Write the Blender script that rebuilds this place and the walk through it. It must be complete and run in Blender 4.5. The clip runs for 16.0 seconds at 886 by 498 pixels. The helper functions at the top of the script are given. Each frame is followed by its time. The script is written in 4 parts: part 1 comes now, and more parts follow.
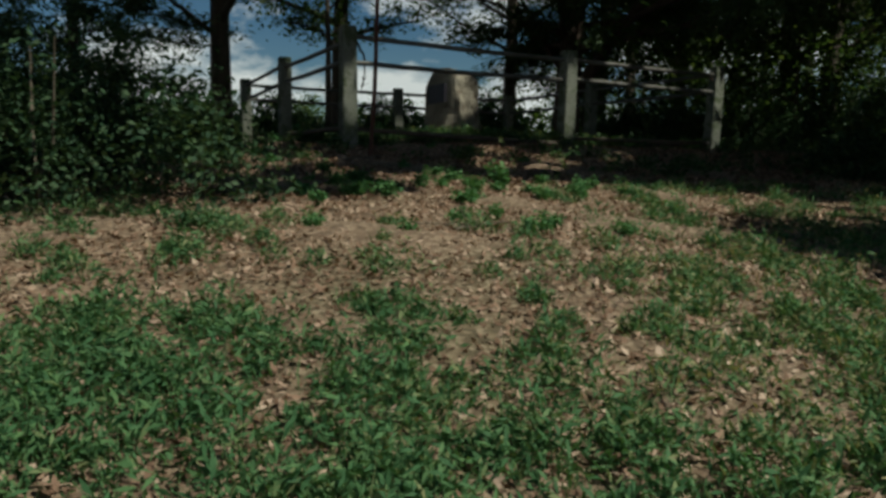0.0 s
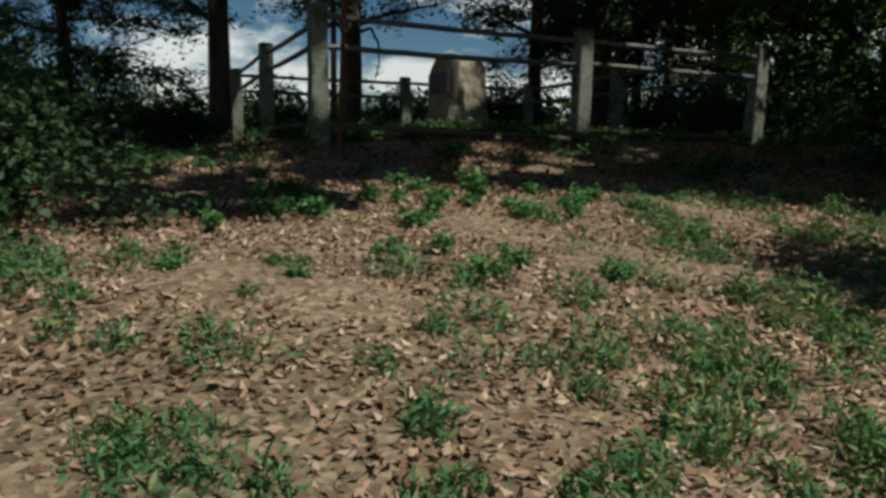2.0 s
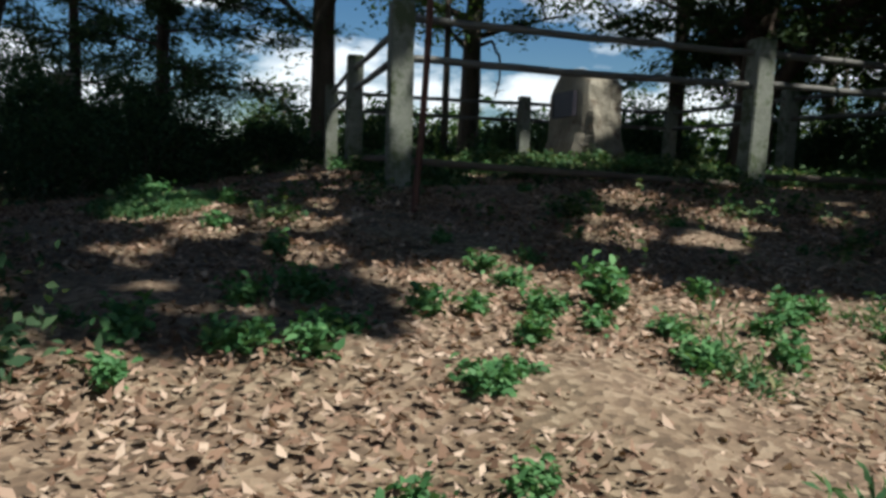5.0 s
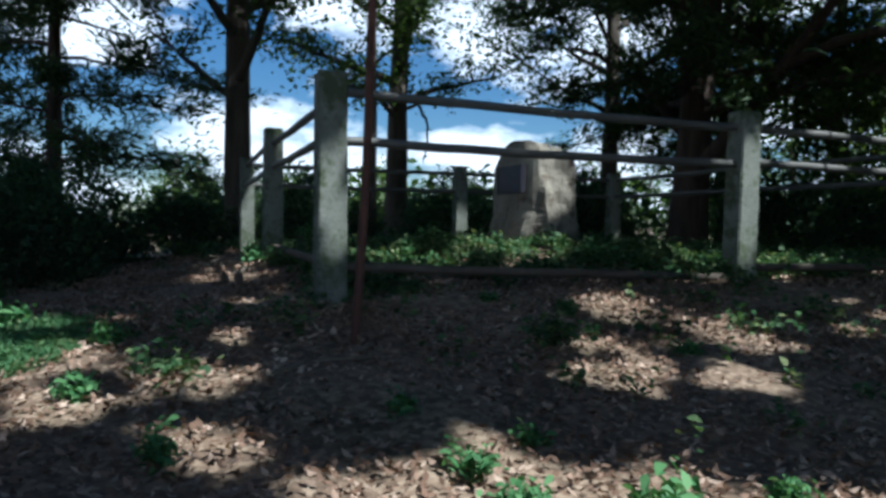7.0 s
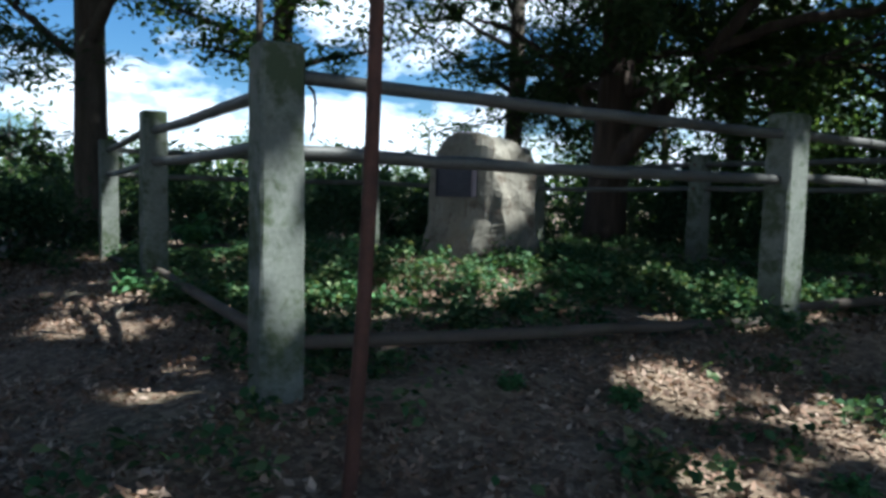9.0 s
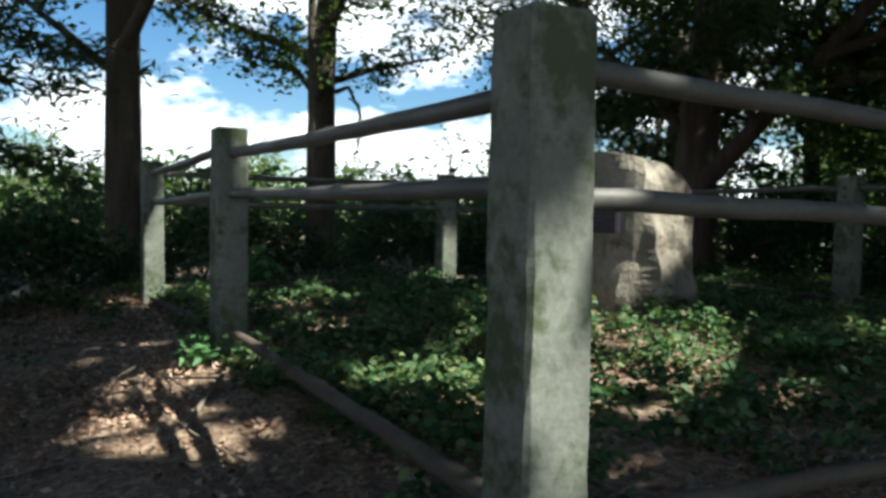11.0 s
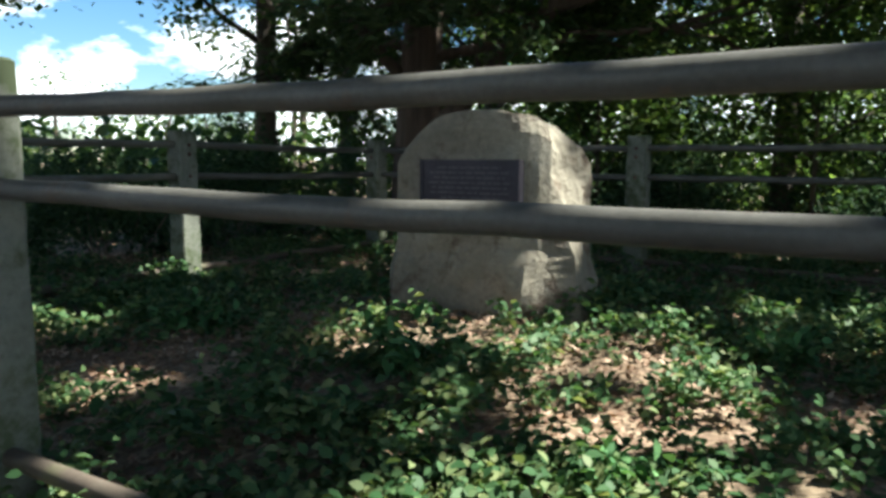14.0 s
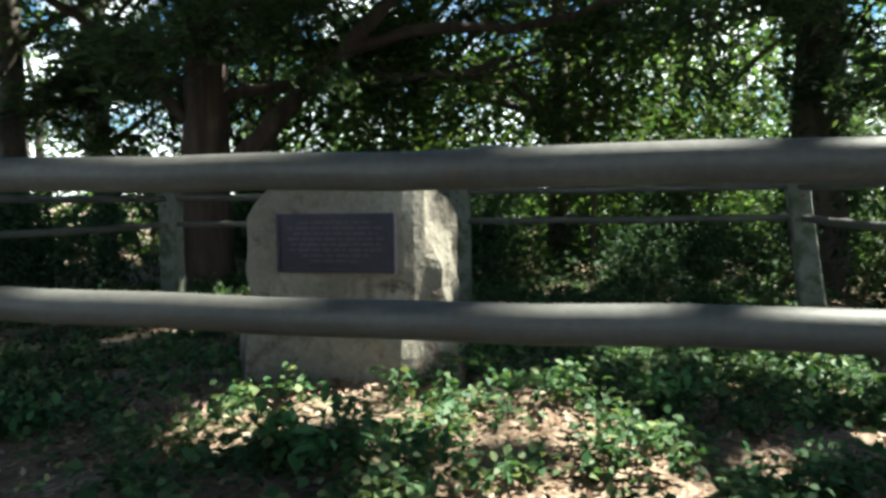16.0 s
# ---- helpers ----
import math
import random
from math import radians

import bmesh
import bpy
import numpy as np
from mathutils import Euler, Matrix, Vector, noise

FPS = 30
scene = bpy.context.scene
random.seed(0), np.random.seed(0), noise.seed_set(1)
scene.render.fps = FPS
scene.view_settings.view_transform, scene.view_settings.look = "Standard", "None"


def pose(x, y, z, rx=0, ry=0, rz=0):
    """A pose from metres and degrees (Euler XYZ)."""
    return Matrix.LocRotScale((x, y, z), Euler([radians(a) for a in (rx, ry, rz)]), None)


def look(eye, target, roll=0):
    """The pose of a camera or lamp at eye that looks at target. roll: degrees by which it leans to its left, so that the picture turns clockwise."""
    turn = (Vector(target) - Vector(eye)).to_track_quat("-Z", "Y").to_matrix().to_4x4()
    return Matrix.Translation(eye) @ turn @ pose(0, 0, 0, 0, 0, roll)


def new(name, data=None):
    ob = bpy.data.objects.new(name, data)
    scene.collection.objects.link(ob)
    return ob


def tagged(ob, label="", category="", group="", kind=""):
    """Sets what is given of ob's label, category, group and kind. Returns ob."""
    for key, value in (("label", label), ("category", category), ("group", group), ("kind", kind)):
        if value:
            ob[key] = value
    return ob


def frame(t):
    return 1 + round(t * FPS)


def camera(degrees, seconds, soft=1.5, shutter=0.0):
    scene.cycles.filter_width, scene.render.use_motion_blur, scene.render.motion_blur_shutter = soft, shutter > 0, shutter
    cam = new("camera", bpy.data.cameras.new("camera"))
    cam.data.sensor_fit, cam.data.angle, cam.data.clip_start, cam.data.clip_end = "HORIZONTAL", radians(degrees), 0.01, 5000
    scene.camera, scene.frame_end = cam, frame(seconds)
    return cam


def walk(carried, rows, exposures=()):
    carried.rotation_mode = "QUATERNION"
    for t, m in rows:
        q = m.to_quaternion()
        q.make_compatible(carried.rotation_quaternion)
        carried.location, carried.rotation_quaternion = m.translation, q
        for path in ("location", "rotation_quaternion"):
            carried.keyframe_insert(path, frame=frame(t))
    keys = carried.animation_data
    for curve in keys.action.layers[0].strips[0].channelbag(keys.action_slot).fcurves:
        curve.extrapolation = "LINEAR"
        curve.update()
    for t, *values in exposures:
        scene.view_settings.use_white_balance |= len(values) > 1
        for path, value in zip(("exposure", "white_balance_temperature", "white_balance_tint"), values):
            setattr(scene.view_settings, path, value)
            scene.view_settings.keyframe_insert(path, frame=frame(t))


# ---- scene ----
cam = camera(60.1, 16.0, soft=3.2)
PATH = [
    (0, (9.15, -3.058, -0.153), (7.357, -2.199, -0.374), 0.8),
    (0.5, (8.954, -2.809, -0.128), (7.15, -1.982, -0.371), 1.2),
    (1, (8.611, -2.519, -0.088), (6.85, -1.625, -0.423), 1.8),
    (1.5, (8.369, -2.199, -0.119), (6.604, -1.294, -0.373), 1.1),
    (2, (8.089, -1.929, -0.031), (6.258, -1.167, -0.279), 0.5),
    (2.5, (7.747, -1.821, 0.017), (5.887, -1.127, -0.22), 0.7),
    (3, (7.469, -1.627, 0.058), (5.583, -0.994, -0.15), 0.7),
    (5.5, (5.755, -1.01, 0.362), (3.82, -0.556, 0.142), 2.2),
    (6, (5.421, -0.931, 0.49), (3.549, -0.264, 0.263), 1.9),
    (6.5, (5.207, -0.781, 0.468), (3.325, -0.145, 0.234), 1.5),
    (7, (4.9, -0.932, 0.549), (3.012, -0.276, 0.481), 0.8),
    (7.5, (4.527, -0.969, 0.808), (2.689, -0.208, 0.6), 0.1),
    (8, (4.027, -0.939, 0.79), (2.22, -0.083, 0.704), -0.9),
    (8.5, (3.572, -0.927, 0.834), (1.851, 0.08, 0.679), 1.1),
    (9, (3.12, -0.965, 0.902), (1.383, 0.017, 0.761), 1.2),
    (9.5, (2.696, -0.959, 0.915), (0.893, -0.096, 0.848), 1.8),
    (12, (0.74, -1.196, 1.125), (-0.868, -0.025, 0.918), 2.3),
    (12.5, (0.35, -1.224, 1.143), (-1.124, 0.105, 0.895), 4.1),
    (13, (-0.124, -1.154, 1.174), (-1.523, 0.259, 0.959), 0.6),
    (13.5, (-0.435, -1.168, 1.183), (-1.641, 0.414, 0.96), 0.3),
    (14, (-0.717, -1.178, 1.198), (-1.799, 0.487, 0.965), 0.2),
    (14.5, (-1.036, -0.995, 1.202), (-2.084, 0.702, 1.02), -0.3),
    (15, (-1.208, -0.977, 1.249), (-2.009, 0.838, 0.996), -0.6),
    (15.5, (-1.379, -1.104, 1.281), (-1.97, 0.801, 1.137), -2.9),
    (16, (-1.414, -1.128, 1.286), (-1.93, 0.799, 1.144), -1.0),
]
EXPOSURES = [(0, -0.4, 6600, -3), (0.5, -0.2, 6600, -3), (2, -0.15, 6600, 0), (3, 0.05, 6600, 4), (5.5, 0.6, 6100, 4), (6.5, 0.8, 5800, 4), (7, 0.8, 5350, 3), (7.5, 0.85, 5350, 2), (9.5, 1.35, 5600, 2), (12, 1.6, 6500, 3), (14, 1.95, 6300, 1), (16, 2.2, 6250, -1)]
walk(cam, [(t, look(eye, target, roll)) for t, eye, target, roll in PATH], EXPOSURES)

# ---- world, sun, exposure ----
SUN = Vector((0.60, 0.44, 1.0)).normalized()
world = bpy.data.worlds.new("sky")
scene.world = world
world.use_nodes = True
wn, wl = world.node_tree.nodes, world.node_tree.links
wn.clear()
sky = wn.new("ShaderNodeTexSky")
sky.sky_type = "NISHITA"
sky.sun_disc = False
sky.ozone_density, sky.dust_density = 4.0, 0.2
sky.sun_elevation = math.asin(SUN.z)
sky.sun_rotation = math.atan2(SUN.x, SUN.y)
w_co = wn.new("ShaderNodeTexCoord")
w_map = wn.new("ShaderNodeMapping")
w_map.inputs["Scale"].default_value = (1.0, 1.0, 2.2)
w_cloud = wn.new("ShaderNodeTexNoise")
w_cloud.inputs["Scale"].default_value = 4.2
w_cloud.inputs["Detail"].default_value = 6
w_cloud.inputs["Roughness"].default_value = 0.55
w_ramp = wn.new("ShaderNodeValToRGB")
w_ramp.color_ramp.elements[0].position = 0.46
w_ramp.color_ramp.elements[1].position = 0.55
w_mix = wn.new("ShaderNodeMixRGB")
w_mix.inputs["Color2"].default_value = (15.5, 15.8, 16.4, 1)
w_bg = wn.new("ShaderNodeBackground")
w_bg.inputs["Strength"].default_value = 0.05
w_out = wn.new("ShaderNodeOutputWorld")
wl.new(w_co.outputs["Generated"], w_map.inputs["Vector"])
wl.new(w_map.outputs["Vector"], w_cloud.inputs["Vector"])
# fair-weather clouds: crowded towards the horizon, open blue overhead
w_sep = wn.new("ShaderNodeSeparateXYZ")
wl.new(w_co.outputs["Generated"], w_sep.inputs["Vector"])
w_high = wn.new("ShaderNodeMapRange")
w_high.inputs["From Min"].default_value, w_high.inputs["From Max"].default_value = 0.12, 0.62
w_high.inputs["To Min"].default_value, w_high.inputs["To Max"].default_value = -0.02, 0.16
wl.new(w_sep.outputs["Z"], w_high.inputs["Value"])
w_less = wn.new("ShaderNodeMath")
w_less.operation = "SUBTRACT"
wl.new(w_cloud.outputs["Fac"], w_less.inputs[0])
wl.new(w_high.outputs["Result"], w_less.inputs[1])
wl.new(w_less.outputs[0], w_ramp.inputs["Fac"])
wl.new(w_ramp.outputs["Color"], w_mix.inputs["Fac"])
w_hue = wn.new("ShaderNodeHueSaturation")
w_hue.inputs["Saturation"].default_value = 1.2
wl.new(sky.outputs["Color"], w_hue.inputs["Color"])
wl.new(w_hue.outputs["Color"], w_mix.inputs["Color1"])
wl.new(w_mix.outputs["Color"], w_bg.inputs["Color"])
wl.new(w_bg.outputs["Background"], w_out.inputs["Surface"])

sun = new("sun", bpy.data.lights.new("sun", "SUN"))
sun.data.energy, sun.data.angle, sun.data.color = 5.0, radians(0.53), (1.0, 0.94, 0.84)
sun.matrix_world = look(SUN * 60, (0, 0, 0))


# ---- materials ----
def material(name):
    m = bpy.data.materials.new(name)
    m.use_nodes = True
    nt = m.node_tree
    bsdf = nt.nodes["Principled BSDF"]
    return m, nt.nodes, nt.links, bsdf


def noise_tex(nodes, links, vec, scale, detail=4.0, rough=0.55):
    n = nodes.new("ShaderNodeTexNoise")
    n.inputs["Scale"].default_value, n.inputs["Detail"].default_value, n.inputs["Roughness"].default_value = scale, detail, rough
    links.new(vec, n.inputs["Vector"])
    return n.outputs["Fac"]


def ramp(nodes, links, fac, stops):
    r = nodes.new("ShaderNodeValToRGB")
    while len(r.color_ramp.elements) < len(stops):
        r.color_ramp.elements.new(0.5)
    for e, (p, c) in zip(r.color_ramp.elements, stops):
        e.position, e.color = p, (*c, 1)
    links.new(fac, r.inputs["Fac"])
    return r.outputs["Color"]


def blend(nodes, links, fac, a, b, mode="MIX"):
    m = nodes.new("ShaderNodeMixRGB")
    m.blend_type = mode
    for k, v in (("Fac", fac), ("Color1", a), ("Color2", b)):
        if isinstance(v, (int, float)):
            m.inputs[k].default_value = v
        elif isinstance(v, tuple):
            m.inputs[k].default_value = (*v, 1)
        else:
            links.new(v, m.inputs[k])
    return m.outputs["Color"]


def bumped(nodes, links, bsdf, height, strength, distance):
    b = nodes.new("ShaderNodeBump")
    b.inputs["Strength"].default_value, b.inputs["Distance"].default_value = strength, distance
    links.new(height, b.inputs["Height"])
    links.new(b.outputs["Normal"], bsdf.inputs["Normal"])


def surface(name, stops, scale, fine, rough=0.85, bump=0.5, dist=0.01, stain=None, stretch=(1, 1, 1), metal=0.0):
    """A weathered surface: colours over a broad noise, broken by a fine one, with relief and optional stains."""
    m, n, l, bsdf = material(name)
    co = n.new("ShaderNodeTexCoord")
    mp = n.new("ShaderNodeMapping")
    mp.inputs["Scale"].default_value = stretch
    l.new(co.outputs["Object"], mp.inputs["Vector"])
    v = mp.outputs["Vector"]
    big, small = noise_tex(n, l, v, scale), noise_tex(n, l, v, fine, 6.0, 0.65)
    col = ramp(n, l, big, stops)
    col = blend(n, l, 0.55, col, ramp(n, l, small, [(0.25, (0.35, 0.35, 0.35)), (0.75, (0.75, 0.75, 0.75))]), "OVERLAY")
    if stain:
        s = noise_tex(n, l, v, scale * 1.7 + 0.3, 5.0, 0.7)
        mask = ramp(n, l, s, [(stain[0], (0, 0, 0)), (stain[0] + 0.12, (1, 1, 1))])
        col = blend(n, l, mask, col, stain[1])
    l.new(col, bsdf.inputs["Base Color"])
    bsdf.inputs["Roughness"].default_value, bsdf.inputs["Metallic"].default_value = rough, metal
    bumped(n, l, bsdf, small, bump, dist)
    return m


def leafy(name, stops, trans=0.35, rough=0.5, gloss=0.25):
    """Thin leaves: each island its own tint, lit through from behind."""
    m, n, l, bsdf = material(name)
    geo = n.new("ShaderNodeNewGeometry")
    co = n.new("ShaderNodeTexCoord")
    broad = noise_tex(n, l, co.outputs["Object"], 0.9, 2.0)
    mx = n.new("ShaderNodeMath")
    mx.operation = "MULTIPLY_ADD"
    mx.inputs[1].default_value, mx.inputs[2].default_value = 0.6, -0.1
    l.new(broad, mx.inputs[0])
    ad = n.new("ShaderNodeMath")
    ad.operation = "MULTIPLY_ADD"
    ad.inputs[1].default_value = 0.75
    l.new(geo.outputs["Random Per Island"], ad.inputs[0])
    l.new(mx.outputs[0], ad.inputs[2])
    col = ramp(n, l, ad.outputs[0], stops)
    l.new(col, bsdf.inputs["Base Color"])
    bsdf.inputs["Roughness"].default_value = rough
    bsdf.inputs["Specular IOR Level"].default_value = gloss
    tr = n.new("ShaderNodeBsdfTranslucent")
    l.new(blend(n, l, 1.0, col, (1.0, 1.0, 0.55), "MULTIPLY"), tr.inputs["Color"])
    ms = n.new("ShaderNodeMixShader")
    ms.inputs["Fac"].default_value = trans
    l.new(bsdf.outputs["BSDF"], ms.inputs[1])
    l.new(tr.outputs["BSDF"], ms.inputs[2])
    l.new(ms.outputs["Shader"], n["Material Output"].inputs["Surface"])
    return m


CONCRETE = surface("weathered_concrete", [(0.3, (0.095, 0.102, 0.083)), (0.55, (0.15, 0.158, 0.135)), (0.75, (0.215, 0.22, 0.195))], 3.0, 42.0, 0.9, 0.6, 0.006, (0.47, (0.058, 0.075, 0.038)))
PIPE = surface("galvanised_pipe", [(0.3, (0.065, 0.063, 0.058)), (0.6, (0.11, 0.106, 0.098)), (0.8, (0.17, 0.165, 0.15))], 2.2, 60.0, 0.55, 0.25, 0.003, (0.6, (0.12, 0.08, 0.055)), metal=0.2)
PIPE_LOW = surface("mud_stained_pipe", [(0.3, (0.05, 0.038, 0.03)), (0.6, (0.085, 0.066, 0.052)), (0.8, (0.14, 0.118, 0.096))], 3.0, 50.0, 0.8, 0.4, 0.004, (0.55, (0.09, 0.085, 0.05)))
RUST = surface("rusty_iron", [(0.3, (0.05, 0.022, 0.016)), (0.6, (0.10, 0.042, 0.03)), (0.8, (0.14, 0.062, 0.042))], 5.0, 70.0, 0.85, 0.6, 0.004)
STONE = surface("rough_granite", [(0.3, (0.15, 0.133, 0.105)), (0.5, (0.225, 0.20, 0.16)), (0.72, (0.32, 0.295, 0.245))], 2.6, 30.0, 0.9, 0.9, 0.02, (0.53, (0.105, 0.075, 0.055)))
BRONZE = surface("dark_bronze", [(0.3, (0.025, 0.024, 0.035)), (0.7, (0.05, 0.045, 0.06))], 4.0, 50.0, 0.45, 0.2, 0.002, metal=0.6)
LETTER = surface("worn_bronze", [(0.3, (0.05, 0.045, 0.06)), (0.7, (0.09, 0.08, 0.09))], 4.0, 50.0, 0.5, 0.2, 0.002, metal=0.5)
BARK = surface("dark_bark", [(0.3, (0.05, 0.04, 0.032)), (0.55, (0.095, 0.078, 0.062)), (0.8, (0.14, 0.12, 0.10))], 2.0, 16.0, 0.95, 1.0, 0.03, (0.64, (0.10, 0.11, 0.07)), (3.0, 3.0, 0.55))
CEDAR_BARK = surface("cedar_bark", [(0.3, (0.04, 0.028, 0.022)), (0.55, (0.075, 0.052, 0.04)), (0.8, (0.12, 0.09, 0.072))], 2.0, 18.0, 0.95, 1.0, 0.03, None, (4.0, 4.0, 0.4))
WOOD = surface("grey_weathered_wood", [(0.3, (0.12, 0.10, 0.08)), (0.7, (0.22, 0.19, 0.15))], 3.0, 40.0, 0.9, 0.6, 0.005, None, (6, 6, 0.6))
OAK_LEAF = leafy("broad_leaves", [(0.1, (0.032, 0.07, 0.022)), (0.45, (0.055, 0.105, 0.034)), (0.75, (0.085, 0.14, 0.042)), (0.95, (0.13, 0.175, 0.055))], 0.5)
# brighter copy of the broad leaves: sunlight on background foliage, put into the colour
SUNLIT_LEAF = leafy("sunlit_leaf_green", [(0.1, (0.06, 0.12, 0.035)), (0.5, (0.10, 0.19, 0.055)), (0.9, (0.19, 0.29, 0.09))], 0.55)
CEDAR_LEAF = leafy("cedar_needles", [(0.1, (0.03, 0.058, 0.03)), (0.5, (0.055, 0.095, 0.045)), (0.9, (0.09, 0.13, 0.06))], 0.32, 0.6, 0.15)
BUSH_LEAF = leafy("shrub_leaves", [(0.1, (0.022, 0.052, 0.03)), (0.5, (0.042, 0.088, 0.046)), (0.9, (0.08, 0.13, 0.065))], 0.3, 0.6, 0.15)
IVY_LEAF = leafy("creeper_leaves", [(0.1, (0.03, 0.085, 0.03)), (0.45, (0.055, 0.12, 0.05)), (0.75, (0.095, 0.165, 0.07)), (0.95, (0.22, 0.26, 0.12))], 0.35, 0.55, 0.22)
WEED_LEAF = leafy("weed_leaves", [(0.1, (0.05, 0.135, 0.05)), (0.5, (0.085, 0.205, 0.08)), (0.9, (0.16, 0.31, 0.13))], 0.35, 0.55, 0.2)
GRASS_BLADE = leafy("grass_blades", [(0.05, (0.05, 0.125, 0.055)), (0.45, (0.078, 0.178, 0.078)), (0.8, (0.13, 0.24, 0.10)), (0.97, (0.32, 0.30, 0.16))], 0.3, 0.6, 0.15)
DRY_LEAF = leafy("dry_leaf_litter", [(0.05, (0.062, 0.038, 0.027)), (0.35, (0.165, 0.099, 0.066)), (0.65, (0.29, 0.185, 0.132)), (0.95, (0.52, 0.395, 0.31))], 0.1, 0.75, 0.2)
DEAD_TWIG = surface("dead_twig", [(0.3, (0.10, 0.08, 0.06)), (0.7, (0.20, 0.17, 0.13))], 4.0, 30.0, 0.9, 0.4, 0.004)


def soil_material():
    m, n, l, bsdf = material("forest_soil")
    co = n.new("ShaderNodeTexCoord")
    v = co.outputs["Object"]
    a, b, c = noise_tex(n, l, v, 0.7, 4.0), noise_tex(n, l, v, 6.0, 6.0, 0.7), noise_tex(n, l, v, 38.0, 4.0, 0.7)
    col = ramp(n, l, b, [(0.3, (0.12, 0.078, 0.052)), (0.5, (0.215, 0.145, 0.098)), (0.7, (0.32, 0.225, 0.16))])
    col = blend(n, l, ramp(n, l, a, [(0.5, (0, 0, 0)), (0.68, (1, 1, 1))]), col, (0.11, 0.10, 0.05))
    col = blend(n, l, 0.7, col, ramp(n, l, c, [(0.25, (0.3, 0.3, 0.3)), (0.75, (0.8, 0.8, 0.8))]), "OVERLAY")
    vo = n.new("ShaderNodeTexVoronoi")
    vo.inputs["Scale"].default_value, vo.inputs["Randomness"].default_value = 34.0, 1.0
    l.new(v, vo.inputs["Vector"])
    bw = n.new("ShaderNodeRGBToBW")
    l.new(vo.outputs["Color"], bw.inputs["Color"])
    leafc = ramp(n, l, bw.outputs["Val"], [(0.2, (0.06, 0.04, 0.027)), (0.45, (0.145, 0.098, 0.066)), (0.65, (0.235, 0.172, 0.118)), (0.85, (0.34, 0.265, 0.19))])
    col = blend(n, l, 0.65, col, leafc)
    l.new(col, bsdf.inputs["Base Color"])
    bsdf.inputs["Roughness"].default_value = 0.95
    bumped(n, l, bsdf, blend(n, l, 0.4, c, vo.outputs["Distance"]), 0.6, 0.02)
    return m


SOIL = soil_material()


# ---- mesh helpers ----
def rise(x, y):
    """Height of the mound: a flat top inside the fence, falling away to the open side."""
    dx, dy = np.maximum(0.0, x - 0.2), np.maximum(0.0, -y - 0.2) * 0.8
    d = np.hypot(dx, dy)
    d = np.where(d > 14, 14 + 6 * (1 - np.exp(-(np.maximum(d, 14) - 14) / 6)), d)
    z = 0.1 - 0.114 * d - 0.05 * np.maximum(0.0, d - 5) - 0.13 * (1 - np.exp(-d / 1.2)) - 0.08 * np.exp(-(x * x + y * y) / 1.5) + 0.2 * np.exp(-((x + 2.9) ** 2 + (y - 2.7) ** 2) / 3.2)
    back = np.maximum(0.0, np.hypot(np.maximum(0, -7.5 - x), np.maximum(0, y - 7.5)))
    return z - 0.5 * (1 - np.exp(-back / 8))


def rise_at(x, y):
    return float(rise(np.float64(x), np.float64(y)))


def mesh_ob(name, verts, faces, mat, parent=None, label="", smooth=False):
    me = bpy.data.meshes.new(name)
    verts = np.asarray(verts, dtype=np.float32).reshape(-1, 3)
    if isinstance(faces, np.ndarray):
        nf, k = faces.shape
        me.vertices.add(len(verts))
        me.vertices.foreach_set("co", verts.ravel())
        me.loops.add(nf * k)
        me.loops.foreach_set("vertex_index", faces.astype(np.int32).ravel())
        me.polygons.add(nf)
        me.polygons.foreach_set("loop_start", np.arange(0, nf * k, k, dtype=np.int32))
        me.polygons.foreach_set("loop_total", np.full(nf, k, dtype=np.int32))
        me.update(calc_edges=True)
    else:
        me.from_pydata([tuple(map(float, v)) for v in verts], [], faces)
        me.update()
    me.materials.append(mat)
    if smooth:
        me.polygons.foreach_set("use_smooth", np.ones(len(me.polygons), dtype=bool))
    ob = new(name, me)
    if parent:
        ob.parent = parent
    if label:
        ob["label"] = label
    return ob


def part(name, bm, mat, parent, label=""):
    me = bpy.data.meshes.new(name)
    bm.to_mesh(me)
    bm.free()
    me.materials.append(mat)
    ob = new(name, me)
    ob.parent = parent
    if label:
        ob["label"] = label
    return ob


def thing(name, x, y, z, label, category, group="", rz=0.0):
    ob = new(name)
    ob.matrix_world = pose(x, y, z, 0, 0, rz)
    ob.empty_display_size = 0.1
    return tagged(ob, label, category, group)


def tube(path, radii, sides=8, wob=0.0, rng=None):
    """Verts and quads of a tapered tube along a path, with closed ends as far as its last radius is small."""
    path = np.asarray(path, float)
    n = len(path)
    tang = np.gradient(path, axis=0)
    tang /= np.linalg.norm(tang, axis=1, keepdims=True) + 1e-9
    ref = np.where(np.abs(tang[:, 2:3]) > 0.9, np.array([[1.0, 0, 0]]), np.array([[0, 0, 1.0]]))
    side = np.cross(tang, ref)
    side /= np.linalg.norm(side, axis=1, keepdims=True) + 1e-9
    up = np.cross(side, tang)
    ang = np.linspace(0, 2 * np.pi, sides, endpoint=False)
    rad = np.asarray(radii, float)[:, None] * np.ones((1, sides))
    if wob and rng is not None:
        rad = rad * (1 + wob * rng.uniform(-1, 1, (1, sides)) + 0.5 * wob * rng.uniform(-1, 1, (n, sides)))
    v = path[:, None] + rad[..., None] * (np.cos(ang)[None, :, None] * side[:, None] + np.sin(ang)[None, :, None] * up[:, None])
    i = np.arange(n - 1)[:, None] * sides
    j = np.arange(sides)[None]
    k = (j + 1) % sides
    f = np.stack([i + j, i + k, i + sides + k, i + sides + j], -1).reshape(-1, 4)
    return v.reshape(-1, 3), f


